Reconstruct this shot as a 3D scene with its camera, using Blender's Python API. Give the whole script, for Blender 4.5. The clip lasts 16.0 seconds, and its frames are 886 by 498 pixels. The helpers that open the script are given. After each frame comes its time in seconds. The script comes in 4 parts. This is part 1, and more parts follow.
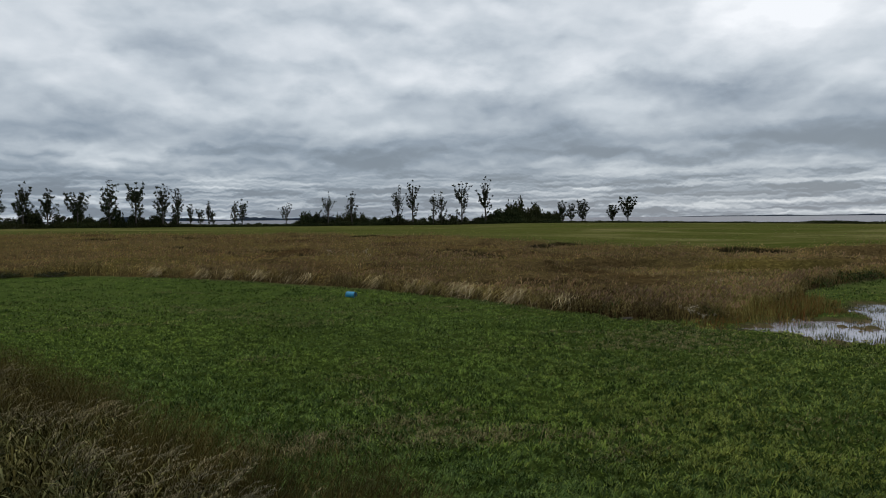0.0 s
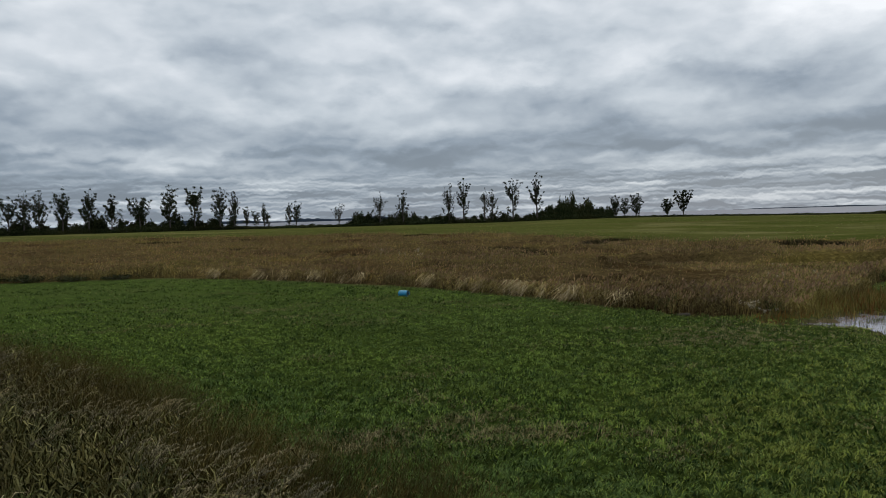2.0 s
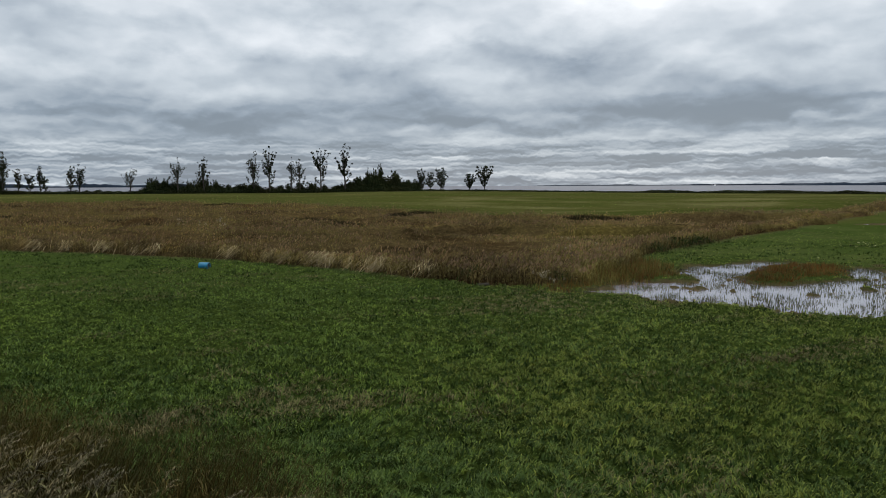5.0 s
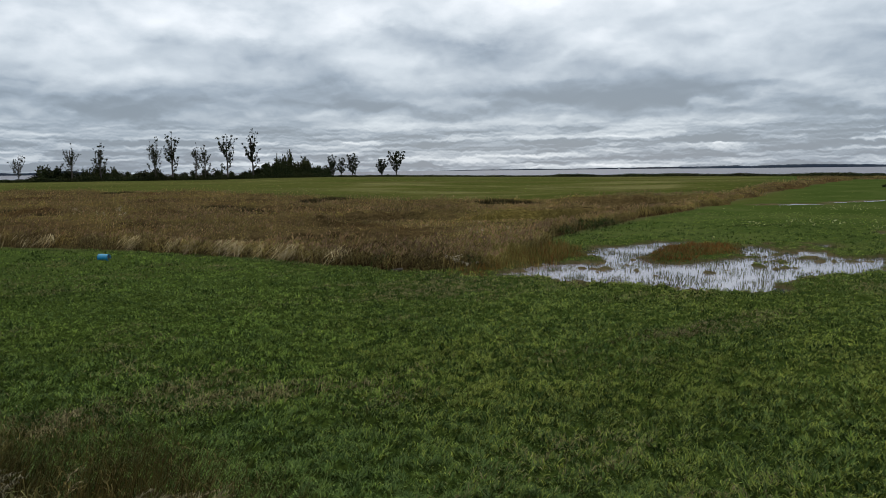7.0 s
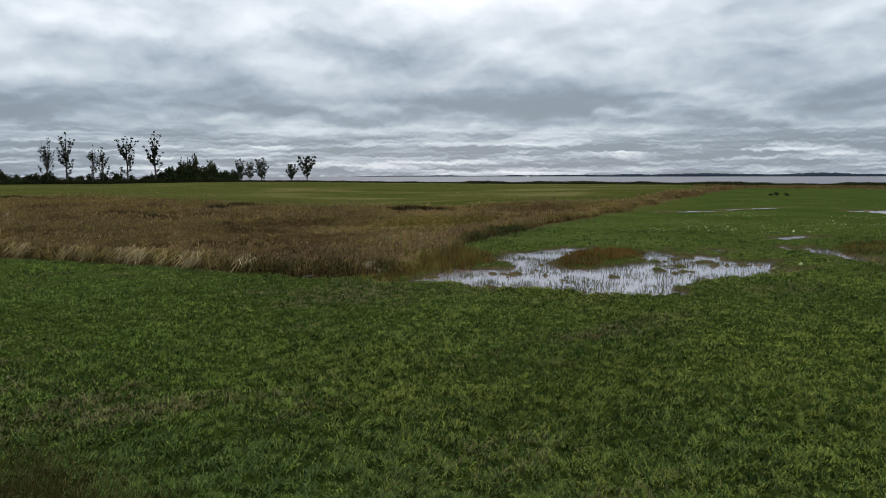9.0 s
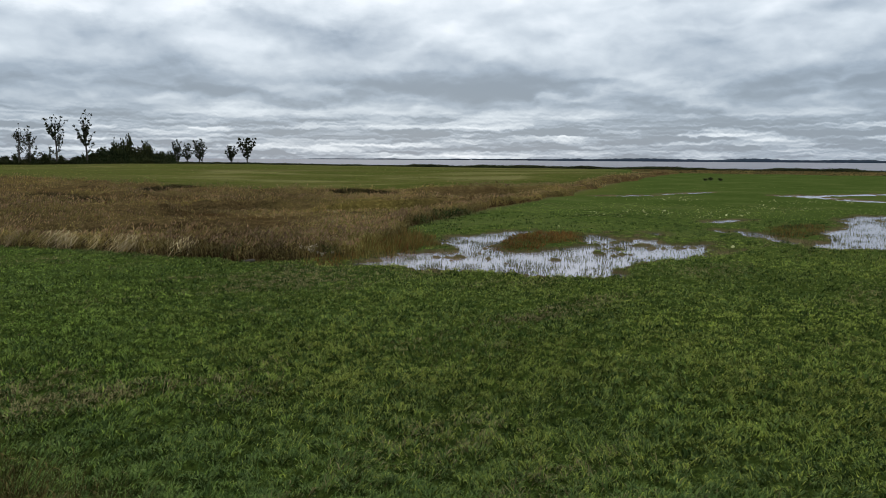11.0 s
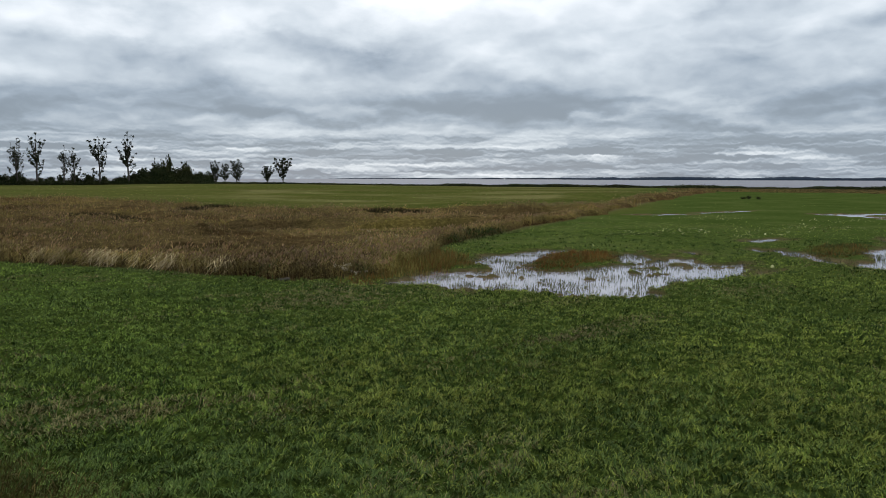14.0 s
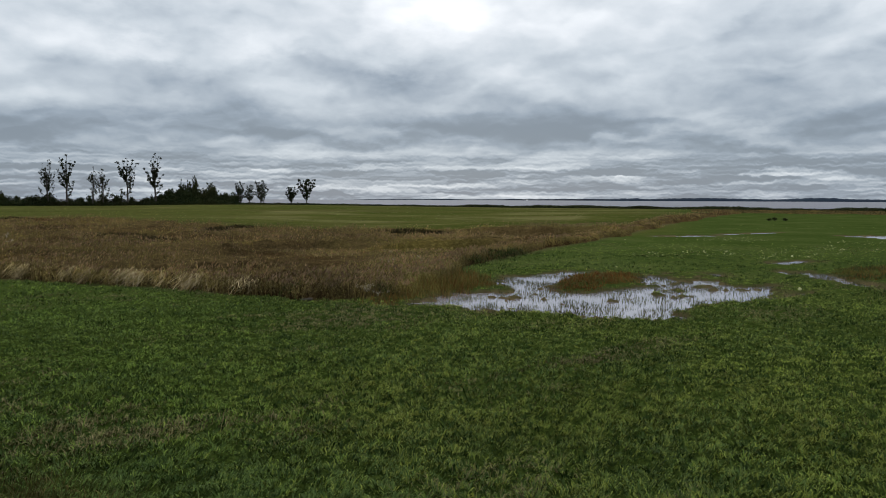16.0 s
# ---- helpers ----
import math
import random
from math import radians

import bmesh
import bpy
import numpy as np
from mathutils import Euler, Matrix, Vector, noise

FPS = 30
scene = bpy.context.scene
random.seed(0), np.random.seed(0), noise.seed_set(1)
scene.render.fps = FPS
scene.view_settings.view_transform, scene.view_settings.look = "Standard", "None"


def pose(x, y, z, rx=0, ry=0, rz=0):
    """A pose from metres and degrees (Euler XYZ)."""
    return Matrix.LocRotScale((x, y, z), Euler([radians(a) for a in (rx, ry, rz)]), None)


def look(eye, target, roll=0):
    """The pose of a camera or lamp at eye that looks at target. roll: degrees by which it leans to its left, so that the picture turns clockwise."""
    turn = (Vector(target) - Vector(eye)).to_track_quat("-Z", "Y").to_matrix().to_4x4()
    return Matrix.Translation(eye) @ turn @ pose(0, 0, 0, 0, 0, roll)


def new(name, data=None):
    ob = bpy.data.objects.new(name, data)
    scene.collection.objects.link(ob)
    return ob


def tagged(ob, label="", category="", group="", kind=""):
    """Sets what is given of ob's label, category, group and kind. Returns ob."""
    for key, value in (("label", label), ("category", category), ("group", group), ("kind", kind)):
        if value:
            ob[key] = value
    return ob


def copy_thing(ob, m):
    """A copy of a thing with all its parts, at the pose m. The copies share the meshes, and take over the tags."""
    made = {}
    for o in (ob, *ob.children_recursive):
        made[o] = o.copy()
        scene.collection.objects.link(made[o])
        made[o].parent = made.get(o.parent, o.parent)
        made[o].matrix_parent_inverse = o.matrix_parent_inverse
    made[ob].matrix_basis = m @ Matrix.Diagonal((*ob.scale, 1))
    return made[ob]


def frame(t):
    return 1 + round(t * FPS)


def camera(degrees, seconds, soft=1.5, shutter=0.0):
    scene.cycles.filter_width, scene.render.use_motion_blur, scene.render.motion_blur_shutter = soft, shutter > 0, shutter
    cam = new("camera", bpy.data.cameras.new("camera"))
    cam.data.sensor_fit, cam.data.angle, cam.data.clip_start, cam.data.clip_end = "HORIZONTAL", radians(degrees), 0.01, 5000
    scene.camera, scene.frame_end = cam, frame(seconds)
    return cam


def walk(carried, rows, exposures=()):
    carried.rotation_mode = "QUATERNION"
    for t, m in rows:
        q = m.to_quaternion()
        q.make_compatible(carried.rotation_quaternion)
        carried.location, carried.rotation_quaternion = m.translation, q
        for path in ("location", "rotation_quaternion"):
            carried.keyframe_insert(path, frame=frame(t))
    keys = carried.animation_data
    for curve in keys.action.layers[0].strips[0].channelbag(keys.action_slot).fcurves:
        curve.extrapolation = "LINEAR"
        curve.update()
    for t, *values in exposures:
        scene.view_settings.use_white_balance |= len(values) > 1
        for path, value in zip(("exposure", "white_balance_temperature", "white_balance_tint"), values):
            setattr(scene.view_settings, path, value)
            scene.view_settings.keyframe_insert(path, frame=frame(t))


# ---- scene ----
EYE = 5.3
cam = camera(63.68, 16.0, soft=0.85)
PATH = [
    (0.0, 0.000, -2.497, 0.508),
    (0.5, -0.201, -3.349, 0.413),
    (1.0, 0.508, -3.365, 1.214),
    (1.5, 2.525, -2.672, 1.806),
    (2.0, 4.096, -2.581, 1.629),
    (2.5, 2.788, -3.401, 1.567),
    (3.0, -1.829, -2.977, 1.284),
    (3.5, -4.928, -2.580, 1.283),
    (4.0, -6.654, -3.465, 0.616),
    (4.2, -7.427, -4.571, 0.414),
    (6.3, -16.482, -5.715, 0.520),
    (6.5, -16.911, -6.190, 0.557),
    (7.0, -18.226, -6.326, 0.606),
    (7.5, -20.098, -6.116, 0.302),
    (8.0, -21.959, -5.090, 0.175),
    (8.5, -25.063, -5.568, -0.034),
    (9.0, -25.250, -5.875, 0.085),
    (9.5, -26.382, -5.999, 0.110),
    (9.7, -27.228, -6.254, 0.186),
    (11.8, -29.996, -7.312, -0.536),
    (12.0, -29.658, -7.226, -0.441),
    (12.5, -28.755, -6.502, -0.529),
    (13.0, -28.012, -6.172, -0.280),
    (13.5, -27.660, -5.943, -0.005),
    (14.0, -27.094, -5.672, -0.151),
    (14.5, -26.597, -5.148, -0.056),
    (15.0, -25.913, -4.370, -0.004),
    (15.5, -25.629, -4.093, -0.414),
    (16.0, -25.313, -4.002, -0.199),
]
walk(cam, [(t, pose(0, 0, EYE, 90 + p, r, y)) for t, y, p, r in PATH],
     [(0.0, 0.0), (4.0, 0.03), (7.0, 0.28), (9.0, 0.27), (12.0, 0.44), (14.0, 0.31), (16.0, 0.14)])

# ---- world and sun ----
world = bpy.data.worlds.new("overcast_sky")
scene.world = world
world.use_nodes = True
wt = world.node_tree
wt.nodes.clear()


def wnode(kind, **settings):
    n = wt.nodes.new(kind)
    for k, v in settings.items():
        if k == "operation":
            n.operation = v
        elif k == "blend_type":
            n.blend_type = v
    return n


def plug(sock, value):
    if hasattr(value, "is_output"):
        wt.links.new(value, sock)
    else:
        sock.default_value = value


def wm(op, a, b=0.0, c=0.0):
    n = wnode("ShaderNodeMath", operation=op)
    plug(n.inputs[0], a)
    plug(n.inputs[1], b)
    plug(n.inputs[2], c)
    return n.outputs[0]


def wcombine(x, y, z):
    n = wt.nodes.new("ShaderNodeCombineXYZ")
    plug(n.inputs[0], x)
    plug(n.inputs[1], y)
    plug(n.inputs[2], z)
    return n.outputs[0]


def wnoise(vec, scale, detail, rough, distort=0.0):
    n = wt.nodes.new("ShaderNodeTexNoise")
    wt.links.new(vec, n.inputs["Vector"])
    n.inputs["Scale"].default_value = scale
    n.inputs["Detail"].default_value = detail
    n.inputs["Roughness"].default_value = rough
    n.inputs["Distortion"].default_value = distort
    return n.outputs["Fac"]


coord = wt.nodes.new("ShaderNodeTexCoord")
sep = wt.nodes.new("ShaderNodeSeparateXYZ")
wt.links.new(coord.outputs["Generated"], sep.inputs[0])
dx, dy, dz = sep.outputs
up = wm("MAXIMUM", dz, 0.0)
azim = wm("MULTIPLY", wm("ARCTAN2", dx, dy), 57.2958)
elev = wm("MULTIPLY", wm("ARCSINE", up), 57.2958)
def clouds(wide, high, z, shade):
    """Soft heaps of cloud, that many degrees wide and high, with pale tops and darker bases."""
    def at(lift):
        height = wm("ADD", elev, lift * high)
        vec = wcombine(wm("DIVIDE", azim, wide), wm("DIVIDE", height, high), z)
        lumps = wcombine(wm("DIVIDE", azim, high * 1.3), wm("DIVIDE", height, high * 0.75), z + 4.0)
        n = wt.nodes.new("ShaderNodeTexNoise")
        wt.links.new(lumps, n.inputs["Vector"])
        n.inputs["Scale"].default_value, n.inputs["Detail"].default_value, n.inputs["Roughness"].default_value = 0.8, 5.0, 0.5
        bend = wt.nodes.new("ShaderNodeVectorMath")
        bend.operation = "MULTIPLY_ADD"
        wt.links.new(n.outputs["Color"], bend.inputs[0])
        bend.inputs[1].default_value = (0.7, 1.1, 0.0)
        wt.links.new(vec, bend.inputs[2])
        return wnoise(bend.outputs[0], 0.85, 3.0, 0.45)
    low, above = at(0.0), at(0.3)
    return wm("ADD", wm("SUBTRACT", low, 0.5), wm("MULTIPLY", wm("SUBTRACT", low, above), shade))


def contrast(v, lo, hi):
    """A smooth step from lo to hi."""
    n = wt.nodes.new("ShaderNodeMapRange")
    n.interpolation_type = "SMOOTHSTEP"
    wt.links.new(v, n.inputs["Value"])
    n.inputs["From Min"].default_value, n.inputs["From Max"].default_value = lo, hi
    return n.outputs["Result"]


wob = wnoise(wcombine(wm("MULTIPLY", azim, 0.16), wm("MULTIPLY", elev, 0.3), 8.1), 1.0, 6.0, 0.6)
wob2 = wnoise(wcombine(wm("MULTIPLY", azim, 0.16), wm("MULTIPLY", elev, 0.3), 2.2), 1.0, 6.0, 0.6)
az_w = wm("ADD", azim, wm("MULTIPLY", wm("SUBTRACT", wob, 0.5), 8.0))
el_w = wm("ADD", elev, wm("MULTIPLY", wm("SUBTRACT", wob2, 0.5), wm("ADD", 0.5, wm("MULTIPLY", elev, 0.42))))

# cloud banks: azimuth, elevation, half-width, half-height, brighter or darker
BRIGHT = [(-24, 3.6, 14, 1.6, 0.07), (-20, 9.2, 12, 2.2, 0.1), (24, 15.0, 5.0, 2.8, 0.27), (3, 10.4, 2.6, 1.1, 0.2), (9.5, 11.2, 3, 1.8, 0.14), (-10, 10.8, 5, 1.2, 0.1), (-29, 5.0, 9, 0.8, 0.22),
          (13, 8.2, 4, 0.9, 0.08), (20, 3.6, 7, 0.35, 0.2), (27, 2.6, 8, 0.3, 0.16), (-24, 4.4, 5, 0.5, 0.12), (42, 3.4, 6, 0.4, 0.14), (45, 5.9, 5, 1.0, 0.1), (38, 9.5, 9, 1.6, 0.06), (-33, 12, 8, 2.5, 0.06), (-8, 7.8, 5, 0.8, 0.08)]
DARK = [(-14, 6.3, 6, 1.1, 0.04), (-25, 7.2, 7, 0.7, 0.04), (8, 5.9, 6, 0.9, 0.08), (24, 5.6, 5, 0.9, 0.1), (32, 5.0, 5, 0.7, 0.1), (59, 6.2, 6, 1.2, 0.13),
        (0, 13.2, 7, 1.2, 0.12), (2, 15.5, 10, 3.5, 0.07), (-2, 9.0, 9, 1.0, 0.05), (20, 9.0, 5, 0.9, 0.1), (-24, 2.8, 14, 1.0, 0.05), (14, 10.4, 4, 0.8, 0.08)]


def bank(a, e, wa, we, amount):
    u = wm("DIVIDE", wm("SUBTRACT", az_w, a), wa)
    v = wm("DIVIDE", wm("SUBTRACT", el_w, e), we)
    d = wm("ADD", wm("MULTIPLY", u, u), wm("MULTIPLY", v, v))
    return wm("MULTIPLY", wm("EXPONENT", wm("MULTIPLY", d, -1.0)), amount)


# mean brightness by elevation: striped gaps low down, a dark base, lighter above
profile = wt.nodes.new("ShaderNodeValToRGB")
wt.links.new(wm("DIVIDE", el_w, 24.0), profile.inputs[0])
LEVELS = [(0.0, 0.4), (1.0, 0.36), (2.2, 0.33), (3.4, 0.375), (4.1, 0.37), (4.7, 0.31), (5.6, 0.335), (7.0, 0.44), (9.0, 0.52), (11.5, 0.63), (15.0, 0.71), (24.0, 0.75)]
pe = profile.color_ramp.elements
pe[0].position, pe[0].color = 0.0, (0.4, 0.4, 0.4, 1)
pe[1].position, pe[1].color = 1.0, (0.75, 0.75, 0.75, 1)
for deg, v in LEVELS[1:-1]:
    pe.new(deg / 24.0).color = (v, v, v, 1)
big = wnoise(wcombine(wm("DIVIDE", azim, 22.0), wm("DIVIDE", elev, 7.0), 3.3), 1.0, 2.0, 0.5)
high_up, low_down = contrast(elev, 4.5, 8.5), wm("SUBTRACT", 1.0, contrast(elev, 1.8, 4.4))
between = wm("SUBTRACT", wm("SUBTRACT", 1.0, high_up), low_down)
lum = wm("ADD", profile.outputs[0], wm("MULTIPLY", wm("SUBTRACT", big, 0.5), 0.2))
for where, wide, high, z, shade, amount in ((high_up, 7.5, 3.4, 1.7, 0.8, 0.58), (between, 6.0, 1.5, 5.2, 0.65, 0.68), (low_down, 4.8, 0.48, 8.8, 0.45, 1.25)):
    lum = wm("ADD", lum, wm("MULTIPLY", wm("MULTIPLY", clouds(wide, high, z, shade), amount), where))
cotton = wnoise(wcombine(wm("DIVIDE", azim, 1.9), elev, 6.1), 0.9, 5.0, 0.55, 0.3)
lum = wm("ADD", lum, wm("MULTIPLY", wm("SUBTRACT", cotton, 0.5), wm("ADD", 0.06, wm("MULTIPLY", high_up, 0.08))))
for b in BRIGHT:
    lum = wm("ADD", lum, bank(*b))
for b in DARK:
    lum = wm("SUBTRACT", lum, bank(*b))
lum = wm("MINIMUM", wm("SMOOTH_MAX", lum, 0.25, 0.12), 0.98)

# an overcast sky is brightest overhead
zenith = wm("ADD", 1.0, wm("MULTIPLY", wm("MINIMUM", wm("MAXIMUM", wm("SUBTRACT", elev, 24.0), 0.0), 30.0), 0.04))
ramp = wt.nodes.new("ShaderNodeValToRGB")
wt.links.new(lum, ramp.inputs[0])
ramp.color_ramp.elements[0].position, ramp.color_ramp.elements[0].color = 0.15, (0.116, 0.146, 0.184, 1)
ramp.color_ramp.elements[1].position, ramp.color_ramp.elements[1].color = 1.0, (0.93, 0.96, 1.0, 1)
for p, c in ((0.35, (0.27, 0.328, 0.4, 1)), (0.6, (0.533, 0.592, 0.652, 1))):
    el = ramp.color_ramp.elements.new(p)
    el.color = c
sky = wt.nodes.new("ShaderNodeTexSky")
sky.sky_type, sky.sun_disc = "NISHITA", False
SUN_AZ, SUN_EL = 24.0, 38.0
sky.sun_elevation, sky.sun_rotation = radians(SUN_EL), radians(SUN_AZ)
thin = wnode("ShaderNodeMixRGB", blend_type="MIX")
thin.inputs[0].default_value = 0.05
wt.links.new(ramp.outputs[0], thin.inputs[1])
dim = wnode("ShaderNodeMixRGB", blend_type="MULTIPLY")
dim.inputs[0].default_value = 1.0
wt.links.new(sky.outputs[0], dim.inputs[1])
dim.inputs[2].default_value = (0.1, 0.1, 0.1, 1)
wt.links.new(dim.outputs[0], thin.inputs[2])
bg = wt.nodes.new("ShaderNodeBackground")
wt.links.new(zenith, bg.inputs["Strength"])
wt.links.new(thin.outputs[0], bg.inputs["Color"])
wout = wt.nodes.new("ShaderNodeOutputWorld")
wt.links.new(bg.outputs[0], wout.inputs[0])

sun_data = bpy.data.lights.new("sun", "SUN")
sun_data.energy, sun_data.angle, sun_data.color = 1.0, radians(16), (1.0, 0.97, 0.92)
sun = new("sun", sun_data)
sa, se = radians(SUN_AZ), radians(SUN_EL)
sun.matrix_world = look((math.sin(sa) * math.cos(se) * 100, math.cos(sa) * math.cos(se) * 100, math.sin(se) * 100), (0, 0, 0))


# ---- materials ----
def material(name, rough=0.8, spec=0.3):
    m = bpy.data.materials.new(name)
    m.use_nodes = True
    nt = m.node_tree
    p = nt.nodes["Principled BSDF"]
    p.inputs["Roughness"].default_value = rough
    p.inputs["Specular IOR Level"].default_value = spec
    return m, nt, p


def tex(nt, scale, detail=4.0, rough=0.6, stretch=None, distort=0.0):
    """Noise over the world position."""
    g = nt.nodes.new("ShaderNodeNewGeometry")
    n = nt.nodes.new("ShaderNodeTexNoise")
    n.inputs["Scale"].default_value = scale
    n.inputs["Detail"].default_value = detail
    n.inputs["Roughness"].default_value = rough
    n.inputs["Distortion"].default_value = distort
    if stretch:
        mp = nt.nodes.new("ShaderNodeMapping")
        mp.inputs["Scale"].default_value = stretch[0]
        mp.inputs["Rotation"].default_value = stretch[1]
        nt.links.new(g.outputs["Position"], mp.inputs["Vector"])
        nt.links.new(mp.outputs[0], n.inputs["Vector"])
    else:
        nt.links.new(g.outputs["Position"], n.inputs["Vector"])
    return n.outputs["Fac"]


def steps(nt, fac, stops):
    r = nt.nodes.new("ShaderNodeValToRGB")
    nt.links.new(fac, r.inputs[0])
    e = r.color_ramp.elements
    e[0].position, e[0].color = stops[0][0], (*stops[0][1], 1)
    e[1].position, e[1].color = stops[-1][0], (*stops[-1][1], 1)
    for p, c in stops[1:-1]:
        e.new(p).color = (*c, 1)
    return r.outputs[0]


def mix(nt, fac, a, b, blend="MIX"):
    n = nt.nodes.new("ShaderNodeMixRGB")
    n.blend_type = blend
    for k, (s, v) in enumerate(zip(n.inputs, (fac, a, b))):
        if hasattr(v, "is_output"):
            nt.links.new(v, s)
        elif k == 0:
            s.default_value = v
        else:
            s.default_value = (*v, 1)
    return n.outputs[0]


def island(nt):
    return nt.nodes.new("ShaderNodeNewGeometry").outputs["Random Per Island"]


def attribute(nt, name):
    n = nt.nodes.new("ShaderNodeAttribute")
    n.attribute_name = name
    return n.outputs["Fac"]


def relief(nt, p, fac, distance, strength=0.6):
    b = nt.nodes.new("ShaderNodeBump")
    b.inputs["Strength"].default_value = strength
    b.inputs["Distance"].default_value = distance
    nt.links.new(fac, b.inputs["Height"])
    nt.links.new(b.outputs[0], p.inputs["Normal"])


def plant(name, dark, mid, light, patch_scale, patch, patch_amount=0.7, rough=0.75, ridge_shadow=0.0, tufts=0.0):
    """Blades or leaves: a tone for each one, and patches of another colour over the place."""
    m, nt, p = material(name, rough, 0.03)
    base = steps(nt, island(nt), [(0.0, dark), (0.5, mid), (1.0, light)])
    where = steps(nt, tex(nt, patch_scale, 4, 0.6), [(0.42, (0, 0, 0)), (0.62, (patch_amount,) * 3)])
    col = mix(nt, where, base, mix(nt, 0.75, base, patch))
    broad = steps(nt, tex(nt, patch_scale * 0.45, 3, 0.6), [(0.35, (0.72, 0.7, 0.7)), (0.5, (1.0, 1.0, 1.0)), (0.66, (1.22, 1.2, 1.12))])
    col = mix(nt, 1.0, col, broad, "MULTIPLY")
    if tufts:
        tone = steps(nt, tex(nt, tufts, 3, 0.6), [(0.34, (0.62, 0.64, 0.7)), (0.5, (1.0, 1.0, 1.0)), (0.64, (1.25, 1.2, 1.05))])
        col = mix(nt, 1.0, col, tone, "MULTIPLY")
    # reed lanes: the dark streaks paint in shadow sides of ridges
    if ridge_shadow:
        lanes = tex(nt, ridge_shadow, 6, 0.66, ((0.4, 1.0, 0.3), (0, 0, radians(-6))), 0.6)
        col = mix(nt, 1.0, col, steps(nt, lanes, [(0.36, (0.62, 0.62, 0.6)), (0.46, (0.92, 0.92, 0.88)), (0.56, (1.1, 1.1, 1.0)), (0.66, (1.25, 1.22, 0.95))]), "MULTIPLY")
    nt.links.new(col, p.inputs["Base Color"])
    return m


# meadow ground: short sward near, hay field far off, mud in the wet parts
m_ground, nt, p = material("meadow_ground", 1.0, 0.0)
near = steps(nt, tex(nt, 9.0, 6, 0.65), [(0.32, (0.007, 0.011, 0.003)), (0.5, (0.02, 0.03, 0.006)), (0.68, (0.048, 0.066, 0.014))])
swathes = tex(nt, 0.013, 6, 0.62, ((0.8, 1.3, 1), (0, 0, radians(35))), 1.2)
farc = steps(nt, swathes, [(0.34, (0.026, 0.03, 0.007)), (0.46, (0.04, 0.047, 0.01)), (0.54, (0.058, 0.058, 0.016)), (0.62, (0.12, 0.104, 0.042))])
farc = mix(nt, steps(nt, tex(nt, 0.014, 4, 0.6, ((0.6, 1.8, 1), (0, 0, radians(10)))), [(0.5, (0, 0, 0)), (0.64, (0.7, 0.7, 0.7))]), farc, (0.06, 0.05, 0.018))
farc = mix(nt, 0.45, farc, steps(nt, tex(nt, 0.35, 6, 0.7), [(0.3, (0.014, 0.02, 0.004)), (0.7, (0.072, 0.075, 0.02))]))
lush = mix(nt, 0.6, steps(nt, tex(nt, 0.09, 5, 0.65), [(0.34, (0.018, 0.028, 0.006)), (0.5, (0.034, 0.048, 0.011)), (0.64, (0.062, 0.071, 0.021))]),
           steps(nt, tex(nt, 1.3, 5, 0.7), [(0.3, (0.017, 0.028, 0.006)), (0.7, (0.044, 0.062, 0.014))]))
col = mix(nt, attribute(nt, "lush"), near, lush)
col = mix(nt, attribute(nt, "far"), col, farc)
col = mix(nt, attribute(nt, "mud"), col, steps(nt, tex(nt, 1.1, 5), [(0.3, (0.04, 0.029, 0.016)), (0.7, (0.09, 0.066, 0.034))]))
nt.links.new(col, p.inputs["Base Color"])
relief(nt, p, tex(nt, 5.0, 6, 0.7), 0.1)

m_grass = plant("grass_blades", (0.036, 0.062, 0.01), (0.08, 0.124, 0.02), (0.135, 0.185, 0.036), 0.22, (0.11, 0.132, 0.026), 0.35, tufts=3.5)
m_tuft = plant("dark_grass_tufts", (0.022, 0.042, 0.009), (0.05, 0.082, 0.019), (0.1, 0.138, 0.04), 0.3, (0.06, 0.09, 0.024), 0.4, tufts=3.5)
m_paler = plant("paler_grass_blades", (0.05, 0.067, 0.011), (0.102, 0.13, 0.023), (0.16, 0.19, 0.04), 0.22, (0.13, 0.132, 0.03), 0.4, tufts=3.5)
m_palegrass = plant("withered_pale_weeds", (0.15, 0.15, 0.065), (0.23, 0.23, 0.11), (0.33, 0.33, 0.17), 0.4, (0.2, 0.2, 0.08), 0.5)
m_drygrass = plant("dry_meadow_grass", (0.06, 0.05, 0.022), (0.105, 0.088, 0.04), (0.18, 0.155, 0.078), 0.4, (0.1, 0.1, 0.03), 0.5)
m_dark = plant("dark_tussock_and_shade_blades", (0.016, 0.03, 0.007), (0.028, 0.048, 0.011), (0.053, 0.082, 0.021), 0.3, (0.03, 0.045, 0.012), 0.4)
m_straw = plant("dry_straw", (0.15, 0.112, 0.058), (0.26, 0.2, 0.108), (0.42, 0.345, 0.2), 0.4, (0.22, 0.17, 0.085), 0.4)
m_stalk = plant("reed_stalks", (0.127, 0.0847, 0.0363), (0.169, 0.118, 0.0506), (0.22, 0.157, 0.0726), 0.08, (0.154, 0.123, 0.0352), 0.85, ridge_shadow=0.2, tufts=0.7)
m_reedleaf = plant("reed_leaves", (0.103, 0.0814, 0.0275), (0.149, 0.117, 0.0418), (0.2, 0.156, 0.0616), 0.08, (0.145, 0.128, 0.033), 0.85, ridge_shadow=0.2, tufts=0.7)
m_plume = plant("reed_plumes", (0.149, 0.0946, 0.0572), (0.189, 0.125, 0.0748), (0.237, 0.163, 0.103), 0.08, (0.193, 0.119, 0.066), 0.55, ridge_shadow=0.2, tufts=0.7)
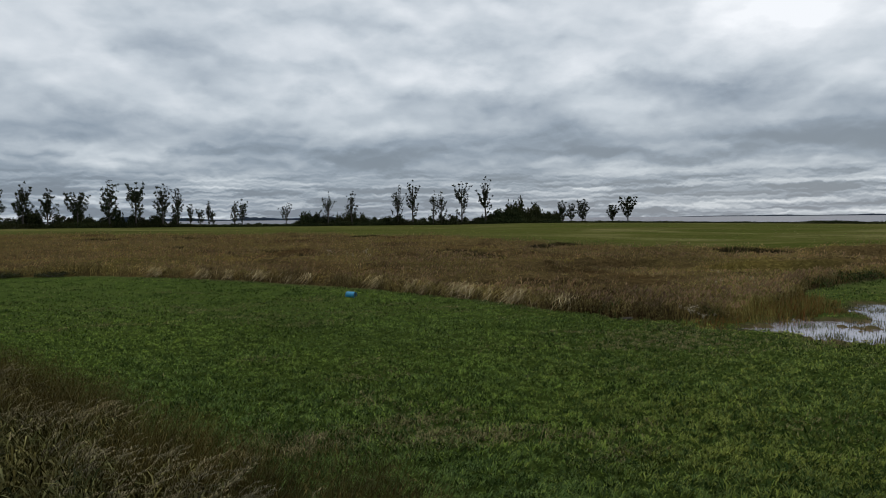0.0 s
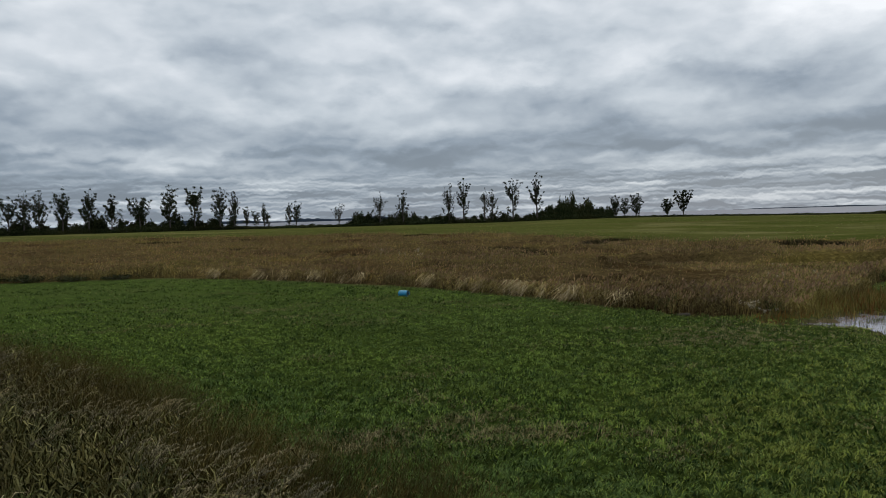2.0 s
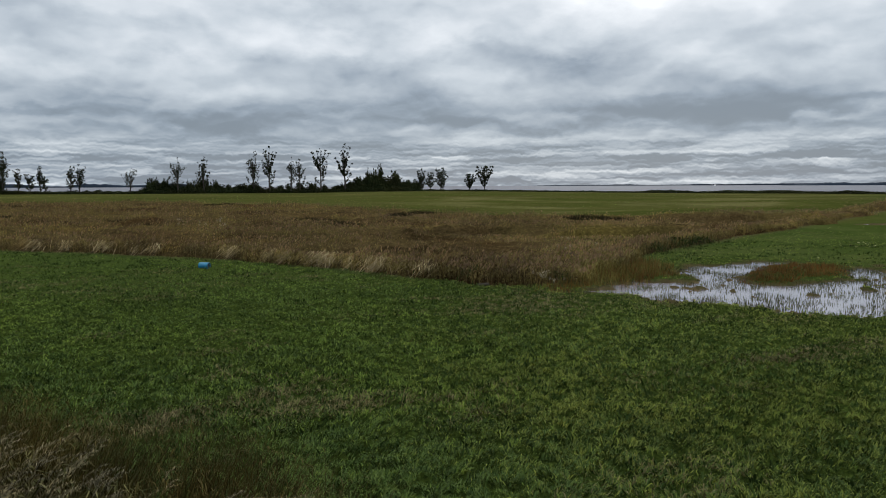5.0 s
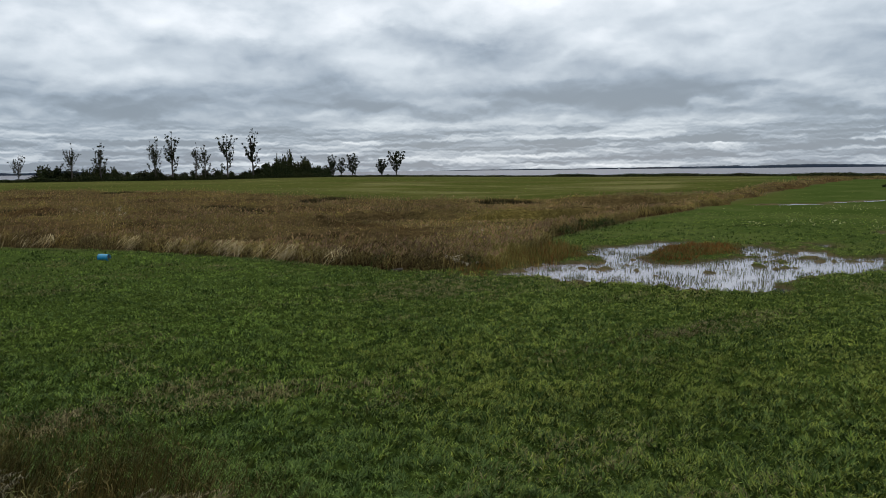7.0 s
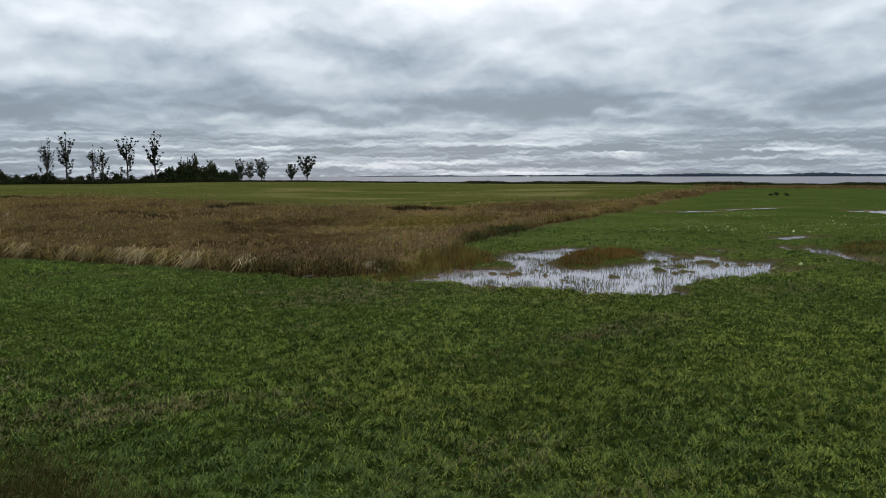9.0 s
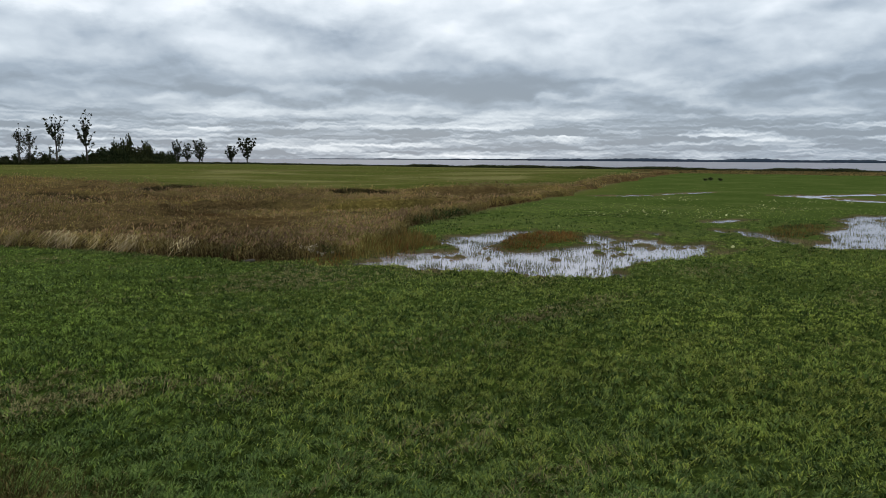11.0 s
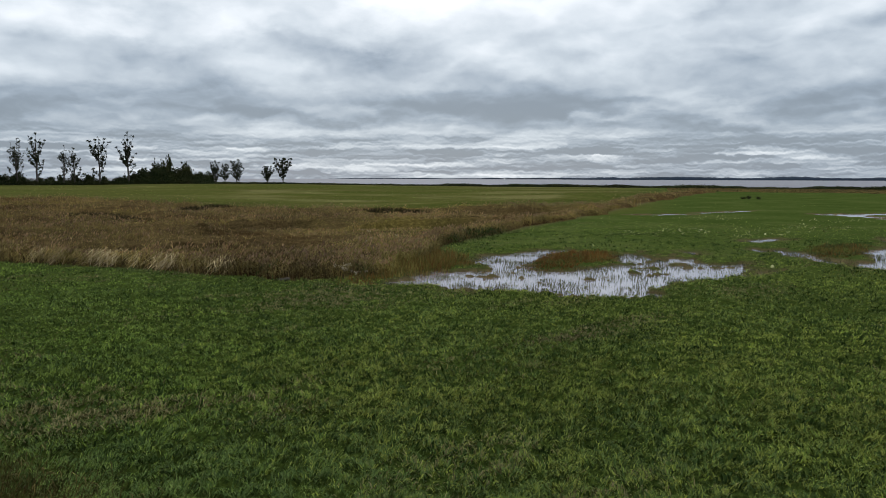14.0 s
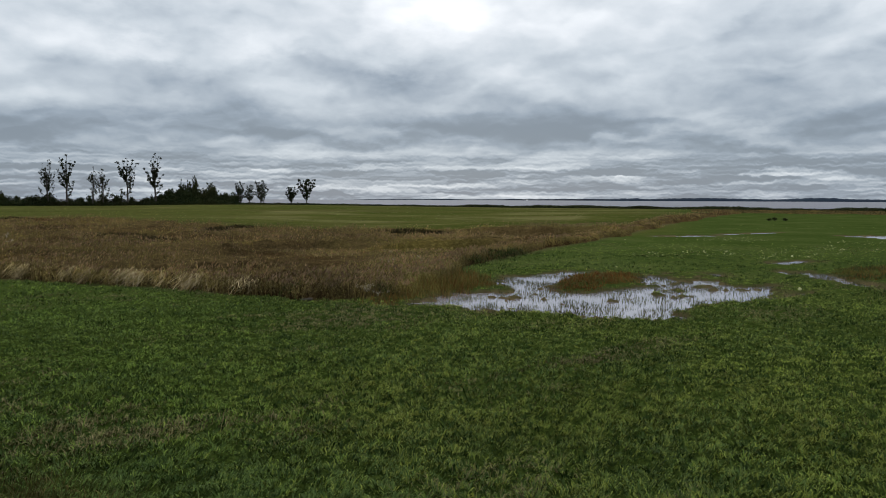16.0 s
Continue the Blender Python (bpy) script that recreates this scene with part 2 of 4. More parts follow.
m_darkreed = plant("dark_dead_weeds", (0.016, 0.012, 0.006), (0.028, 0.022, 0.01), (0.05, 0.038, 0.017), 0.3, (0.03, 0.03, 0.01), 0.5)
m_fgleaf = plant("bank_reed_leaves", (0.01, 0.013, 0.004), (0.04, 0.042, 0.013), (0.135, 0.128, 0.052), 0.5, (0.08, 0.056, 0.014), 0.5, tufts=1.6)
m_fgplume = plant("bank_reed_plumes", (0.045, 0.039, 0.02), (0.105, 0.09, 0.05), (0.21, 0.182, 0.112), 0.5, (0.105, 0.077, 0.034), 0.6, tufts=1.2)
m_fine = plant("fine_brown_grass", (0.015, 0.014, 0.004), (0.042, 0.036, 0.011), (0.1, 0.08, 0.028), 0.5, (0.07, 0.046, 0.012), 0.6, tufts=1.4)
m_sedge = plant("sedge_blades", (0.075, 0.046, 0.016), (0.125, 0.08, 0.025), (0.175, 0.118, 0.039), 0.2, (0.1, 0.108, 0.022), 0.7)
m_redsedge = plant("reddish_sedge_blades", (0.065, 0.027, 0.009), (0.12, 0.052, 0.016), (0.17, 0.085, 0.028), 0.4, (0.13, 0.075, 0.02), 0.6)
m_olive = plant("olive_sedge_blades", (0.03, 0.034, 0.008), (0.06, 0.064, 0.015), (0.1, 0.1, 0.026), 0.3, (0.08, 0.066, 0.016), 0.5)
m_rush = plant("pond_grass", (0.02, 0.028, 0.01), (0.036, 0.048, 0.016), (0.08, 0.09, 0.035), 0.5, (0.1, 0.08, 0.035), 0.5)
m_fluff = plant("seed_fluff", (0.14, 0.115, 0.08), (0.21, 0.18, 0.13), (0.31, 0.27, 0.2), 0.5, (0.45, 0.38, 0.3), 0.4)
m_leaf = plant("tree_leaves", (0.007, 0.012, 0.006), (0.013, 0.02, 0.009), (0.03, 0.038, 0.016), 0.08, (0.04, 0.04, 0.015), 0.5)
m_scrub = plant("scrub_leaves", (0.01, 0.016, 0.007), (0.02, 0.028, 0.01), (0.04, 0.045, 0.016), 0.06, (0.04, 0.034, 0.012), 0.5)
# far shore trees, with the blue of distant haze put into the colour
m_hazy_wood = plant("far_woods_haze", (0.007, 0.012, 0.021), (0.011, 0.017, 0.029), (0.017, 0.026, 0.039), 0.004, (0.022, 0.032, 0.04), 0.4)

# stems and old leaves, darkened to stand in for shade between the stalks
m_reed_shade, nt, p = material("shaded_reed_understorey", 1.0, 0.0)
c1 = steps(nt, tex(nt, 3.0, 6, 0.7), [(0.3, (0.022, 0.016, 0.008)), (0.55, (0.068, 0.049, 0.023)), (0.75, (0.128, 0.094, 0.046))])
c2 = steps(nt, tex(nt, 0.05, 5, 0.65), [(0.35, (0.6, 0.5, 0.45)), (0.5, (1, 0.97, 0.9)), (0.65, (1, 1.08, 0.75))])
# the same painted ridge shadow on the sheet inside the reeds
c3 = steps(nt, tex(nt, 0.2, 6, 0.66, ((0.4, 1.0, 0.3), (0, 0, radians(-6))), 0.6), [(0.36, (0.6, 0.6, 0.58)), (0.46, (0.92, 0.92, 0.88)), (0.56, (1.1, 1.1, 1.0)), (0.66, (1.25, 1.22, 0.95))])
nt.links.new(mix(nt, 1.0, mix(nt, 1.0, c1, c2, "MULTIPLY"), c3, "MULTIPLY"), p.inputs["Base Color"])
relief(nt, p, tex(nt, 6.0, 5, 0.7), 0.2, 0.9)

m_bark, nt, p = material("poplar_bark", 0.9, 0.2)
nt.links.new(steps(nt, tex(nt, 1.5, 6, 0.7, ((4, 4, 0.6), (0, 0, 0))), [(0.3, (0.022, 0.019, 0.016)), (0.7, (0.08, 0.07, 0.06))]), p.inputs["Base Color"])
relief(nt, p, tex(nt, 4.0, 5), 0.05)

m_pond, nt, p = material("pond_water", 0.12, 0.9)
nt.links.new(steps(nt, tex(nt, 0.6, 4), [(0.3, (0.13, 0.118, 0.13)), (0.7, (0.17, 0.155, 0.168))]), p.inputs["Base Color"])
relief(nt, p, tex(nt, 2.5, 4, 0.6), 0.02, 0.25)
m_lake, nt, p = material("lake_water", 0.5, 0.015)
nt.links.new(steps(nt, tex(nt, 0.008, 5, 0.6, ((1, 3, 1), (0, 0, radians(-30)))), [(0.35, (0.12, 0.124, 0.137)), (0.65, (0.15, 0.15, 0.163))]), p.inputs["Base Color"])
relief(nt, p, tex(nt, 0.5, 5, 0.6), 0.5, 0.6)

m_drum, nt, p = material("blue_plastic", 0.42, 0.45)
nt.links.new(steps(nt, tex(nt, 9.0, 6, 0.7), [(0.3, (0.004, 0.11, 0.21)), (0.6, (0.006, 0.17, 0.3)), (0.8, (0.04, 0.21, 0.32))]), p.inputs["Base Color"])
relief(nt, p, tex(nt, 25.0, 4), 0.003)
# drum ends: a near-black copy of the blue, with their shade painted in
m_drum_shade, nt, p = material("shaded_blue_lid", 0.5, 0.4)
nt.links.new(steps(nt, tex(nt, 12.0, 6, 0.7), [(0.3, (0.003, 0.012, 0.026)), (0.7, (0.006, 0.022, 0.045))]), p.inputs["Base Color"])
m_wood, nt, p = material("weathered_driftwood", 0.9, 0.15)
nt.links.new(steps(nt, tex(nt, 6.0, 6, 0.7, ((1, 6, 6), (0, 0, 0))), [(0.3, (0.015, 0.012, 0.01)), (0.7, (0.07, 0.058, 0.045))]), p.inputs["Base Color"])
m_white, nt, p = material("white_wall_paint", 0.8, 0.2)
nt.links.new(steps(nt, tex(nt, 0.6, 5), [(0.3, (0.6, 0.6, 0.58)), (0.7, (0.78, 0.78, 0.76))]), p.inputs["Base Color"])
m_roof, nt, p = material("dark_roof", 0.8, 0.2)
nt.links.new(steps(nt, tex(nt, 0.8, 5), [(0.3, (0.05, 0.04, 0.04)), (0.7, (0.1, 0.075, 0.065))]), p.inputs["Base Color"])


# ---- mesh helpers ----
def soup(name, V, F, mats, slots=None):
    """A mesh of triangles from arrays."""
    V, F = np.asarray(V, np.float32), np.asarray(F, np.int32)
    me = bpy.data.meshes.new(name)
    me.vertices.add(len(V))
    me.vertices.foreach_set("co", V.ravel())
    k = F.shape[1]
    me.loops.add(F.size)
    me.loops.foreach_set("vertex_index", F.ravel())
    me.polygons.add(len(F))
    me.polygons.foreach_set("loop_start", np.arange(0, F.size, k, dtype=np.int32))
    for m in mats if isinstance(mats, (list, tuple)) else [mats]:
        me.materials.append(m)
    if slots is not None:
        me.polygons.foreach_set("material_index", np.asarray(slots, np.int32))
    me.update(calc_edges=True)
    return me


def part(name, me, parent, label=""):
    ob = new(name, me)
    ob.parent = parent
    return tagged(ob, label)


def smooth(me):
    me.polygons.foreach_set("use_smooth", np.ones(len(me.polygons), bool))
    return me


def sstep(a, b, x):
    u = np.clip((np.asarray(x, float) - a) / (b - a), 0, 1)
    return u * u * (3 - 2 * u)


class Field:
    """Smooth random values over the plan, by a few octaves of lattice noise."""

    def __init__(self, seed, size, octaves=3, fall=0.55):
        rng = np.random.default_rng(seed)
        self.tabs = [rng.random((64, 64)) for _ in range(octaves)]
        self.turns = rng.random(octaves) * 6.28
        self.size, self.fall = size, fall

    def __call__(self, x, y):
        x, y = np.asarray(x, float), np.asarray(y, float)
        out, amp, tot, s = 0, 1.0, 0.0, self.size
        for tab, a in zip(self.tabs, self.turns):
            u, v = (x * math.cos(a) - y * math.sin(a)) / s + 31.7, (x * math.sin(a) + y * math.cos(a)) / s + 11.3
            i, j = np.floor(u).astype(int), np.floor(v).astype(int)
            fu, fv = u - i, v - j
            fu, fv = fu * fu * (3 - 2 * fu), fv * fv * (3 - 2 * fv)
            g = lambda p, q: tab[p % 64, q % 64]
            out = out + amp * ((g(i, j) * (1 - fu) + g(i + 1, j) * fu) * (1 - fv) + (g(i, j + 1) * (1 - fu) + g(i + 1, j + 1) * fu) * fv)
            tot, amp, s = tot + amp, amp * self.fall, s * 0.47
        return out / tot


def inside(poly, x, y):
    """Signed distance to a polygon's border, positive inside."""
    x, y = np.asarray(x, float), np.asarray(y, float)
    best, odd = np.full(x.shape, 1e9), np.zeros(x.shape, bool)
    n = len(poly)
    for k in range(n):
        (x0, y0), (x1, y1) = poly[k], poly[(k + 1) % n]
        ex, ey = x1 - x0, y1 - y0
        u = np.clip(((x - x0) * ex + (y - y0) * ey) / (ex * ex + ey * ey), 0, 1)
        best = np.minimum(best, np.hypot(x - x0 - u * ex, y - y0 - u * ey))
        if y0 != y1:
            odd ^= ((y0 > y) != (y1 > y)) & (x < ex * (y - y0) / ey + x0)
    return np.where(odd, best, -best)


def streakmask(x0, y0, x1, y1, w, x, y):
    ex, ey = x1 - x0, y1 - y0
    u = np.clip(((x - x0) * ex + (y - y0) * ey) / (ex * ex + ey * ey), 0, 1)
    return w * (1 - 0.5 * np.abs(u - 0.5)) - np.hypot(x - x0 - u * ex, y - y0 - u * ey)


# ---- the plan ----
REED = [(-75, 62), (-48.1, 66), (-42.7, 66.8), (-34.9, 68.5), (-25.3, 65.6), (-19.7, 62.7), (-14.5, 60), (-10.2, 57), (-4.4, 52.9), (-1, 48.8),
        (2.4, 46.1), (5.7, 41), (8.4, 38.4), (9.3, 36.2), (11.8, 35.9), (14.5, 36.5), (19.5, 41.5), (25.4, 50.2), (33.1, 56.4), (47.2, 67.6),
        (69.7, 84.9), (124.8, 130.8), (181, 174), (242, 219), (246, 228), (176, 180), (116, 132), (88, 107), (72, 99), (55, 97),
        (39.4, 100.4), (25, 110), (19.4, 119), (13.7, 137), (3, 163), (-10, 170), (-26, 192), (-45, 211), (-77, 209), (-106, 207), (-150, 190), (-140, 125)]
POND = [(13.4, 33.3), (15.7, 35.3), (17.7, 36.4), (19.6, 36.7), (21.6, 35.6), (22.1, 38.3), (22.5, 40.1), (25.0, 41.9), (27.1, 43.4), (29.6, 43.9), (33, 43.8), (34.4, 40.2), (36.5, 39.4),
        (34.2, 35.6), (37.4, 37.7), (36.2, 34.3), (35.2, 32.2), (36.9, 32.6), (38.6, 31.5), (36.9, 28.2), (33.8, 27.7), (30.9, 27.6), (28.2, 28.0), (26.3, 27.1), (25.4, 25.8), (23.5, 24.4),
        (22.3, 24.3), (21.3, 25.5), (20.1, 25.8), (20.0, 27.2), (18.5, 28.2), (16.3, 29.8), (15.1, 31.6), (13.8, 32.4)]
ISLAND = [(23.6, 35.7), (25.8, 37.8), (28.8, 40.8), (31.9, 42.3), (34.6, 40.2), (31.1, 36.0), (29.3, 34.8), (28.0, 34.8), (25.9, 33.4), (23.9, 34.1)]
POND_EAST = [(42.0, 27.0), (47.4, 29.9), (56.6, 34.5), (67.0, 40), (72, 41), (78, 36), (66, 24), (49.4, 21.8), (45.4, 24.2), (42.6, 25.9)]
SEDGE = [(11.2, 33.8), (13.5, 36.2), (19.0, 41.8), (21.8, 45.0), (23.4, 43.6), (22.6, 40.4), (19.8, 36.3), (16, 35.0)]
BROWN = [(47.0, 34.2), (51.4, 36.9), (54.5, 37.1), (57.7, 35.8), (55.4, 34.0), (46.4, 29.6), (44.7, 30.6), (44.3, 31.9)]
PUDDLES = [(74, 80.7, 82, 79.4, 1.8), (86.6, 81.2, 101, 83.8, 1.25), (101, 70.3, 107, 67.5, 2.8), (106, 68, 122, 66, 2.3), (122, 66, 140, 62, 2.5), (102, 67, 97.4, 53.5, 2.8), (51.5, 42.5, 55.8, 43, 1.0),
           (44.2, 31.8, 43.2, 28, 0.7), (47.3, 36.6, 44.9, 32.9, 0.8), (45.7, 37.4, 45.2, 36, 0.6), (39.8, 39, 38.8, 36, 0.6)]
FLECKS = [(52, 53, 8, 5), (76, 70, 9, 6), (57, 46.5, 5, 3), (72, 50, 12, 6), (88, 57, 9, 5)]
HOLLOWS = [(18.5, 112, 7, 5), (4, 84, 4, 2.5), (-17.5, 84, 4, 2.5), (-18, 174, 8, 7), (-79, 163, 9, 8), (-62, 168, 9, 7), (-24, 96, 6, 3), (0.5, 95, 6, 3), (38, 92, 7, 2.5), (-40, 110, 9, 4)]
WET_MEADOW = [(20, 44), (124, 132), (330, 300), (400, 200), (400, 0), (40, 20)]
SEDGE_EDGE = [(11.8, 33.6), (14, 35.4), (18, 37.8), (22.4, 39.6), (22, 36), (19.6, 36.9), (17, 36.3), (14.5, 34.6), (13, 33.2)]
ragged = Field(5, 3.2, 3, 0.7)
ragged2 = Field(6, 1.1, 3, 0.7)
rough_edge = Field(8, 9.0, 3)
hummock = Field(9, 0.7, 3, 0.7)
mound = Field(19, 0.26, 2, 0.7)
rolling = Field(10, 7.0, 2)
CREST_AZ = [-180, -60, -36, -21, -14, -9.7, -5, 0, 5.6, 9, 15, 21, 30, 39, 48, 61, 90, 180]
CREST_EL = [-0.6, -0.5, -0.48, -0.53, -0.56, -0.57, -0.57, -0.57, -0.49, -0.47, -0.5, -0.58, -0.66, -0.69, -0.73, -0.74, -0.7, -0.6]
BANK_N = (0.58, 0.8146)


def wet(x, y):
    """How deep inside a pond or puddle, in metres; negative on dry land."""
    w = inside(POND, x, y)
    w = np.minimum(w, -inside(ISLAND, x, y))
    w = np.maximum(w, inside(POND_EAST, x, y))
    w = np.minimum(w, -inside(BROWN, x, y))
    for s in PUDDLES:
        w = np.maximum(w, streakmask(*s, x, y))
    w = np.minimum(w, 0.8) - 0.05
    w = w + (ragged2(x * 0.7, y * 1.3) - 0.56) * 3.2 * sstep(26, 29, x) * sstep(46, 40, x)
    return w + (ragged(x, y) - 0.5) * 2.6 + (ragged2(x, y) - 0.5) * 2.4


def ground_z(x, y):
    x, y = np.asarray(x, float), np.asarray(y, float)
    r, az = np.hypot(x, y), np.degrees(np.arctan2(x, y))
    n = BANK_N[0] * x + BANK_N[1] * y
    z = 3.6 * (1 - sstep(0.9, 5.2, np.abs(n)))
    crest = EYE + 430 * np.tan(np.radians(np.interp(az, CREST_AZ, CREST_EL)))
    z = z + crest * sstep(140, 425, r) + (hummock(x, y) - 0.5) * 0.16 * sstep(600, 60, r) + (rolling(x, y) - 0.5) * 0.12
    z = z + 0.14 * (sstep(0.32, 0.6, mound(x, y)) - 0.6) * sstep(60, 35, r) * sstep(5.0, 7.0, n)
    ahead = sstep(-95, -75, az) * (1 - sstep(100, 120, az))
    z = z - (crest + 3.0) * sstep(436, 620, r) * ahead
    near = (r > 20) & (r < 160) & (x > 5)
    if near.any():
        z = z - np.where(near, 0.34 * sstep(-0.5, 0.7, np.where(near, wet(x, y), -9)), 0)
    return z


# ---- ground ----
def ring_grid(azs, rs):
    A, Rr = np.meshgrid(np.radians(azs), rs)
    return Rr * np.sin(A), Rr * np.cos(A)


fine_az = np.arange(-42, 70.01, 0.34)
all_az = np.concatenate([fine_az, np.arange(74, 318, 4.0)])
rs = np.concatenate([np.arange(0.01, 9, 0.6), 9 * 1.0105 ** np.arange(0, 274), np.geomspace(158, 700, 60), np.geomspace(760, 4950, 12)])
X, Y = ring_grid(all_az, rs)
Z = ground_z(X, Y)
nr, na = X.shape
V = np.stack([X, Y, Z], -1).reshape(-1, 3)
i, j = np.meshgrid(np.arange(nr - 1), np.arange(na), indexing="ij")
j2 = (j + 1) % na
F = np.stack([i * na + j, i * na + j2, (i + 1) * na + j2, (i + 1) * na + j], -1).reshape(-1, 4)
F = F[:, ::-1]
cap = np.array([(0, k, k + 1, k + 2) for k in range(1, na - 2, 2)])
F = np.concatenate([F, cap[:, ::-1]])
me = smooth(soup("ground", V, F, m_ground))
xr, yr = X.ravel(), Y.ravel()
rr, aa = np.hypot(xr, yr), np.degrees(np.arctan2(xr, yr))
reed_in = inside(REED, xr, yr)
vals = {"far": sstep(95, 130, rr) * sstep(46, 40, aa), "lush": sstep(26, 62, rr),
        "mud": np.maximum(sstep(-1.2, 1.2, reed_in), np.where((xr > 5) & (rr < 160), sstep(-0.9, 0.1, wet(xr, yr)), 0))}
for k, v in vals.items():
    a = me.attributes.new(k, "FLOAT", "POINT")
    a.data.foreach_set("value", v.astype(np.float32))
centre = new("ground", me)
tagged(centre, "flat green coastal meadow with a low grassy bank", "meadow", kind="structure")


def sheet(name, pts, z, mat, label, category):
    me = bpy.data.meshes.new(name)
    bm = bmesh.new()
    bm.faces.new([bm.verts.new((x, y, z)) for x, y in pts])
    bm.to_mesh(me)
    bm.free()
    me.materials.append(mat)
    return tagged(new(name, me), label, category, kind="structure")


sheet("water", [(9, 28), (24, 18), (44, 20), (44, 40), (34, 48), (9, 44)], -0.13, m_pond, "shallow rain pond on the meadow reflecting the grey sky", "pond")
sheet("water", [(44, 18), (150, 18), (150, 88), (60, 88), (44, 44)], -0.13, m_pond, "shallow flood puddles in the wet meadow", "puddle")
lake_az = np.radians(np.arange(-85, 111, 3.0))
lake_pts = [(440 * math.sin(a), 440 * math.cos(a)) for a in lake_az] + [(4900 * math.sin(a), 4900 * math.cos(a)) for a in lake_az[::-1]]
me = soup("water", [(x, y, -0.45) for x, y in lake_pts],
          [(k, k + 1, len(lake_pts) - 2 - k, len(lake_pts) - 1 - k) for k in range(len(lake_az) - 1)], m_lake)
me.flip_normals()
tagged(new("water", me), "wide grey lagoon with small ripples under cloud", "lake", kind="structure")


# ---- blades ----
def blades(rng, P, length, width, lean, heading, droop=0.5):
    """Bent tapering blades of three triangles at the points P."""
    n = len(P)
    face = rng.random(n) * 6.283
    side = np.stack([np.cos(face), np.sin(face), np.zeros(n)], -1) * (width / 2)[:, None]
    go = np.stack([np.cos(heading), np.sin(heading), np.zeros(n)], -1)
    upz = np.array([0, 0, 1.0])
    mid = P + upz * (length * 0.55 * np.cos(lean * 0.6))[:, None] + go * (length * 0.55 * np.sin(lean * 0.6))[:, None]
    tip = mid + upz * (length * 0.45 * np.cos(lean * (1 + droop)))[:, None] + go * (length * 0.45 * np.sin(lean * (1 + droop)))[:, None]
    V = np.stack([P - side, P + side, mid + side * 0.75, mid - side * 0.75, tip], 1).reshape(-1, 3)
    b = np.arange(n)[:, None] * 5
    F = (b[:, None, :] + np.array([[0, 1, 2], [0, 2, 3], [3, 2, 4]])[None]).reshape(-1, 3)
    return V, F


def leaflets(rng, P, length, width, lean, heading, droop=0.5):
    """Bent lozenge-shaped leaves of two triangles at the points P."""
    V = blades(rng, P, length, width, lean, heading, droop)[0].reshape(-1, 5, 3)
    V = np.stack([(V[:, 0] + V[:, 1]) / 2, V[:, 2] * 1.15 - V[:, 3] * 0.15, V[:, 4], V[:, 3] * 1.15 - V[:, 2] * 0.15], 1).reshape(-1, 3)
    b = np.arange(len(P))[:, None] * 4
    return V, (b[:, None, :] + np.array([[0, 1, 3], [3, 1, 2]])[None]).reshape(-1, 3)


def merge(*sets):
    """One array of vertices and faces, and which set each face came from."""
    off, VV, FF, S = 0, [], [], []
    for k, (V, F) in enumerate(sets):
        VV.append(V)
        FF.append(F + off)
        S.append(np.full(len(F), k))
        off += len(V)
    return np.concatenate(VV), np.concatenate(FF), np.concatenate(S)


def scatter(rng, n, r0, r1, az0, az1, power):
    """Points in a sector, their number per metre of distance falling as distance to the power."""
    u = rng.random(n)
    k = 1 - power
    r = (r0 ** k + u * (r1 ** k - r0 ** k)) ** (1 / k)
    a = np.radians(az0 + rng.random(n) * (az1 - az0))
    return r * np.sin(a), r * np.cos(a), r


rng = np.random.default_rng(11)
clump = Field(21, 0.22, 2, 0.6)
patchy = Field(22, 4.0, 3)
wind = Field(23, 0.45, 2, 0.7)
dry = Field(24, 3.0, 3, 0.6)
x, y, r = scatter(rng, 640000, 9.8, 92.0, -40, 68, 1.1)
c = mound(x, y)
off_bank = BANK_N[0] * x + BANK_N[1] * y
keep = (inside(REED, x, y) < 0.3) & (off_bank > 5.0) & (rng.random(len(x)) < 0.34 + 0.66 * sstep(0.36, 0.5, c))
keep &= rng.random(len(x)) < 1 - 0.7 * sstep(42, 62, r)
keep &= np.where((x > 5) & (r > 20), wet(x, y) < -0.35, True) & (inside(SEDGE, x, y) < 0.2) & (inside(ISLAND, x, y) < 0) & (inside(BROWN, x, y) < 0)
x, y, r, c, off_bank = x[keep], y[keep], r[keep], c[keep], off_bank[keep]
P = np.stack([x, y, ground_z(x, y) - 0.02], -1)
length = (0.075 + 0.1 * sstep(0.3, 0.66, c) * (0.4 + 1.0 * rng.random(len(x)))) * (0.7 + 0.6 * patchy(x, y)) * (1 + 0.25 * (r / 40)) ** 0.3
width = 0.008 + 0.01 * rng.random(len(x)) + 0.0008 * r
heading = 0.2 + (wind(x, y) - 0.5) * 9 + rng.normal(0, 1.1, len(x))
lean = 0.6 + 1.0 * rng.random(len(x))
drier = (dry(x * 0.45 + y * 0.2, y * 1.1 - x * 0.3) + rng.normal(0, 0.08, len(x))) > 0.715
rank = sstep(17, 9, off_bank + 4 * (patchy(x, y) - 0.5)) * 0.6 + 0.3 * sstep(0.5, 0.62, patchy(x * 0.5, y * 0.5))
rank = (rng.random(len(x)) < rank) & ~drier
plain = ~drier & ~rank
sunny = plain & (rng.random(len(x)) < 0.85 * sstep(2, 24, np.degrees(np.arctan2(x, y)) + 14 * (patchy(x * 0.4, y * 0.4) - 0.5)))
plain &= ~sunny
sets, slots = [], []
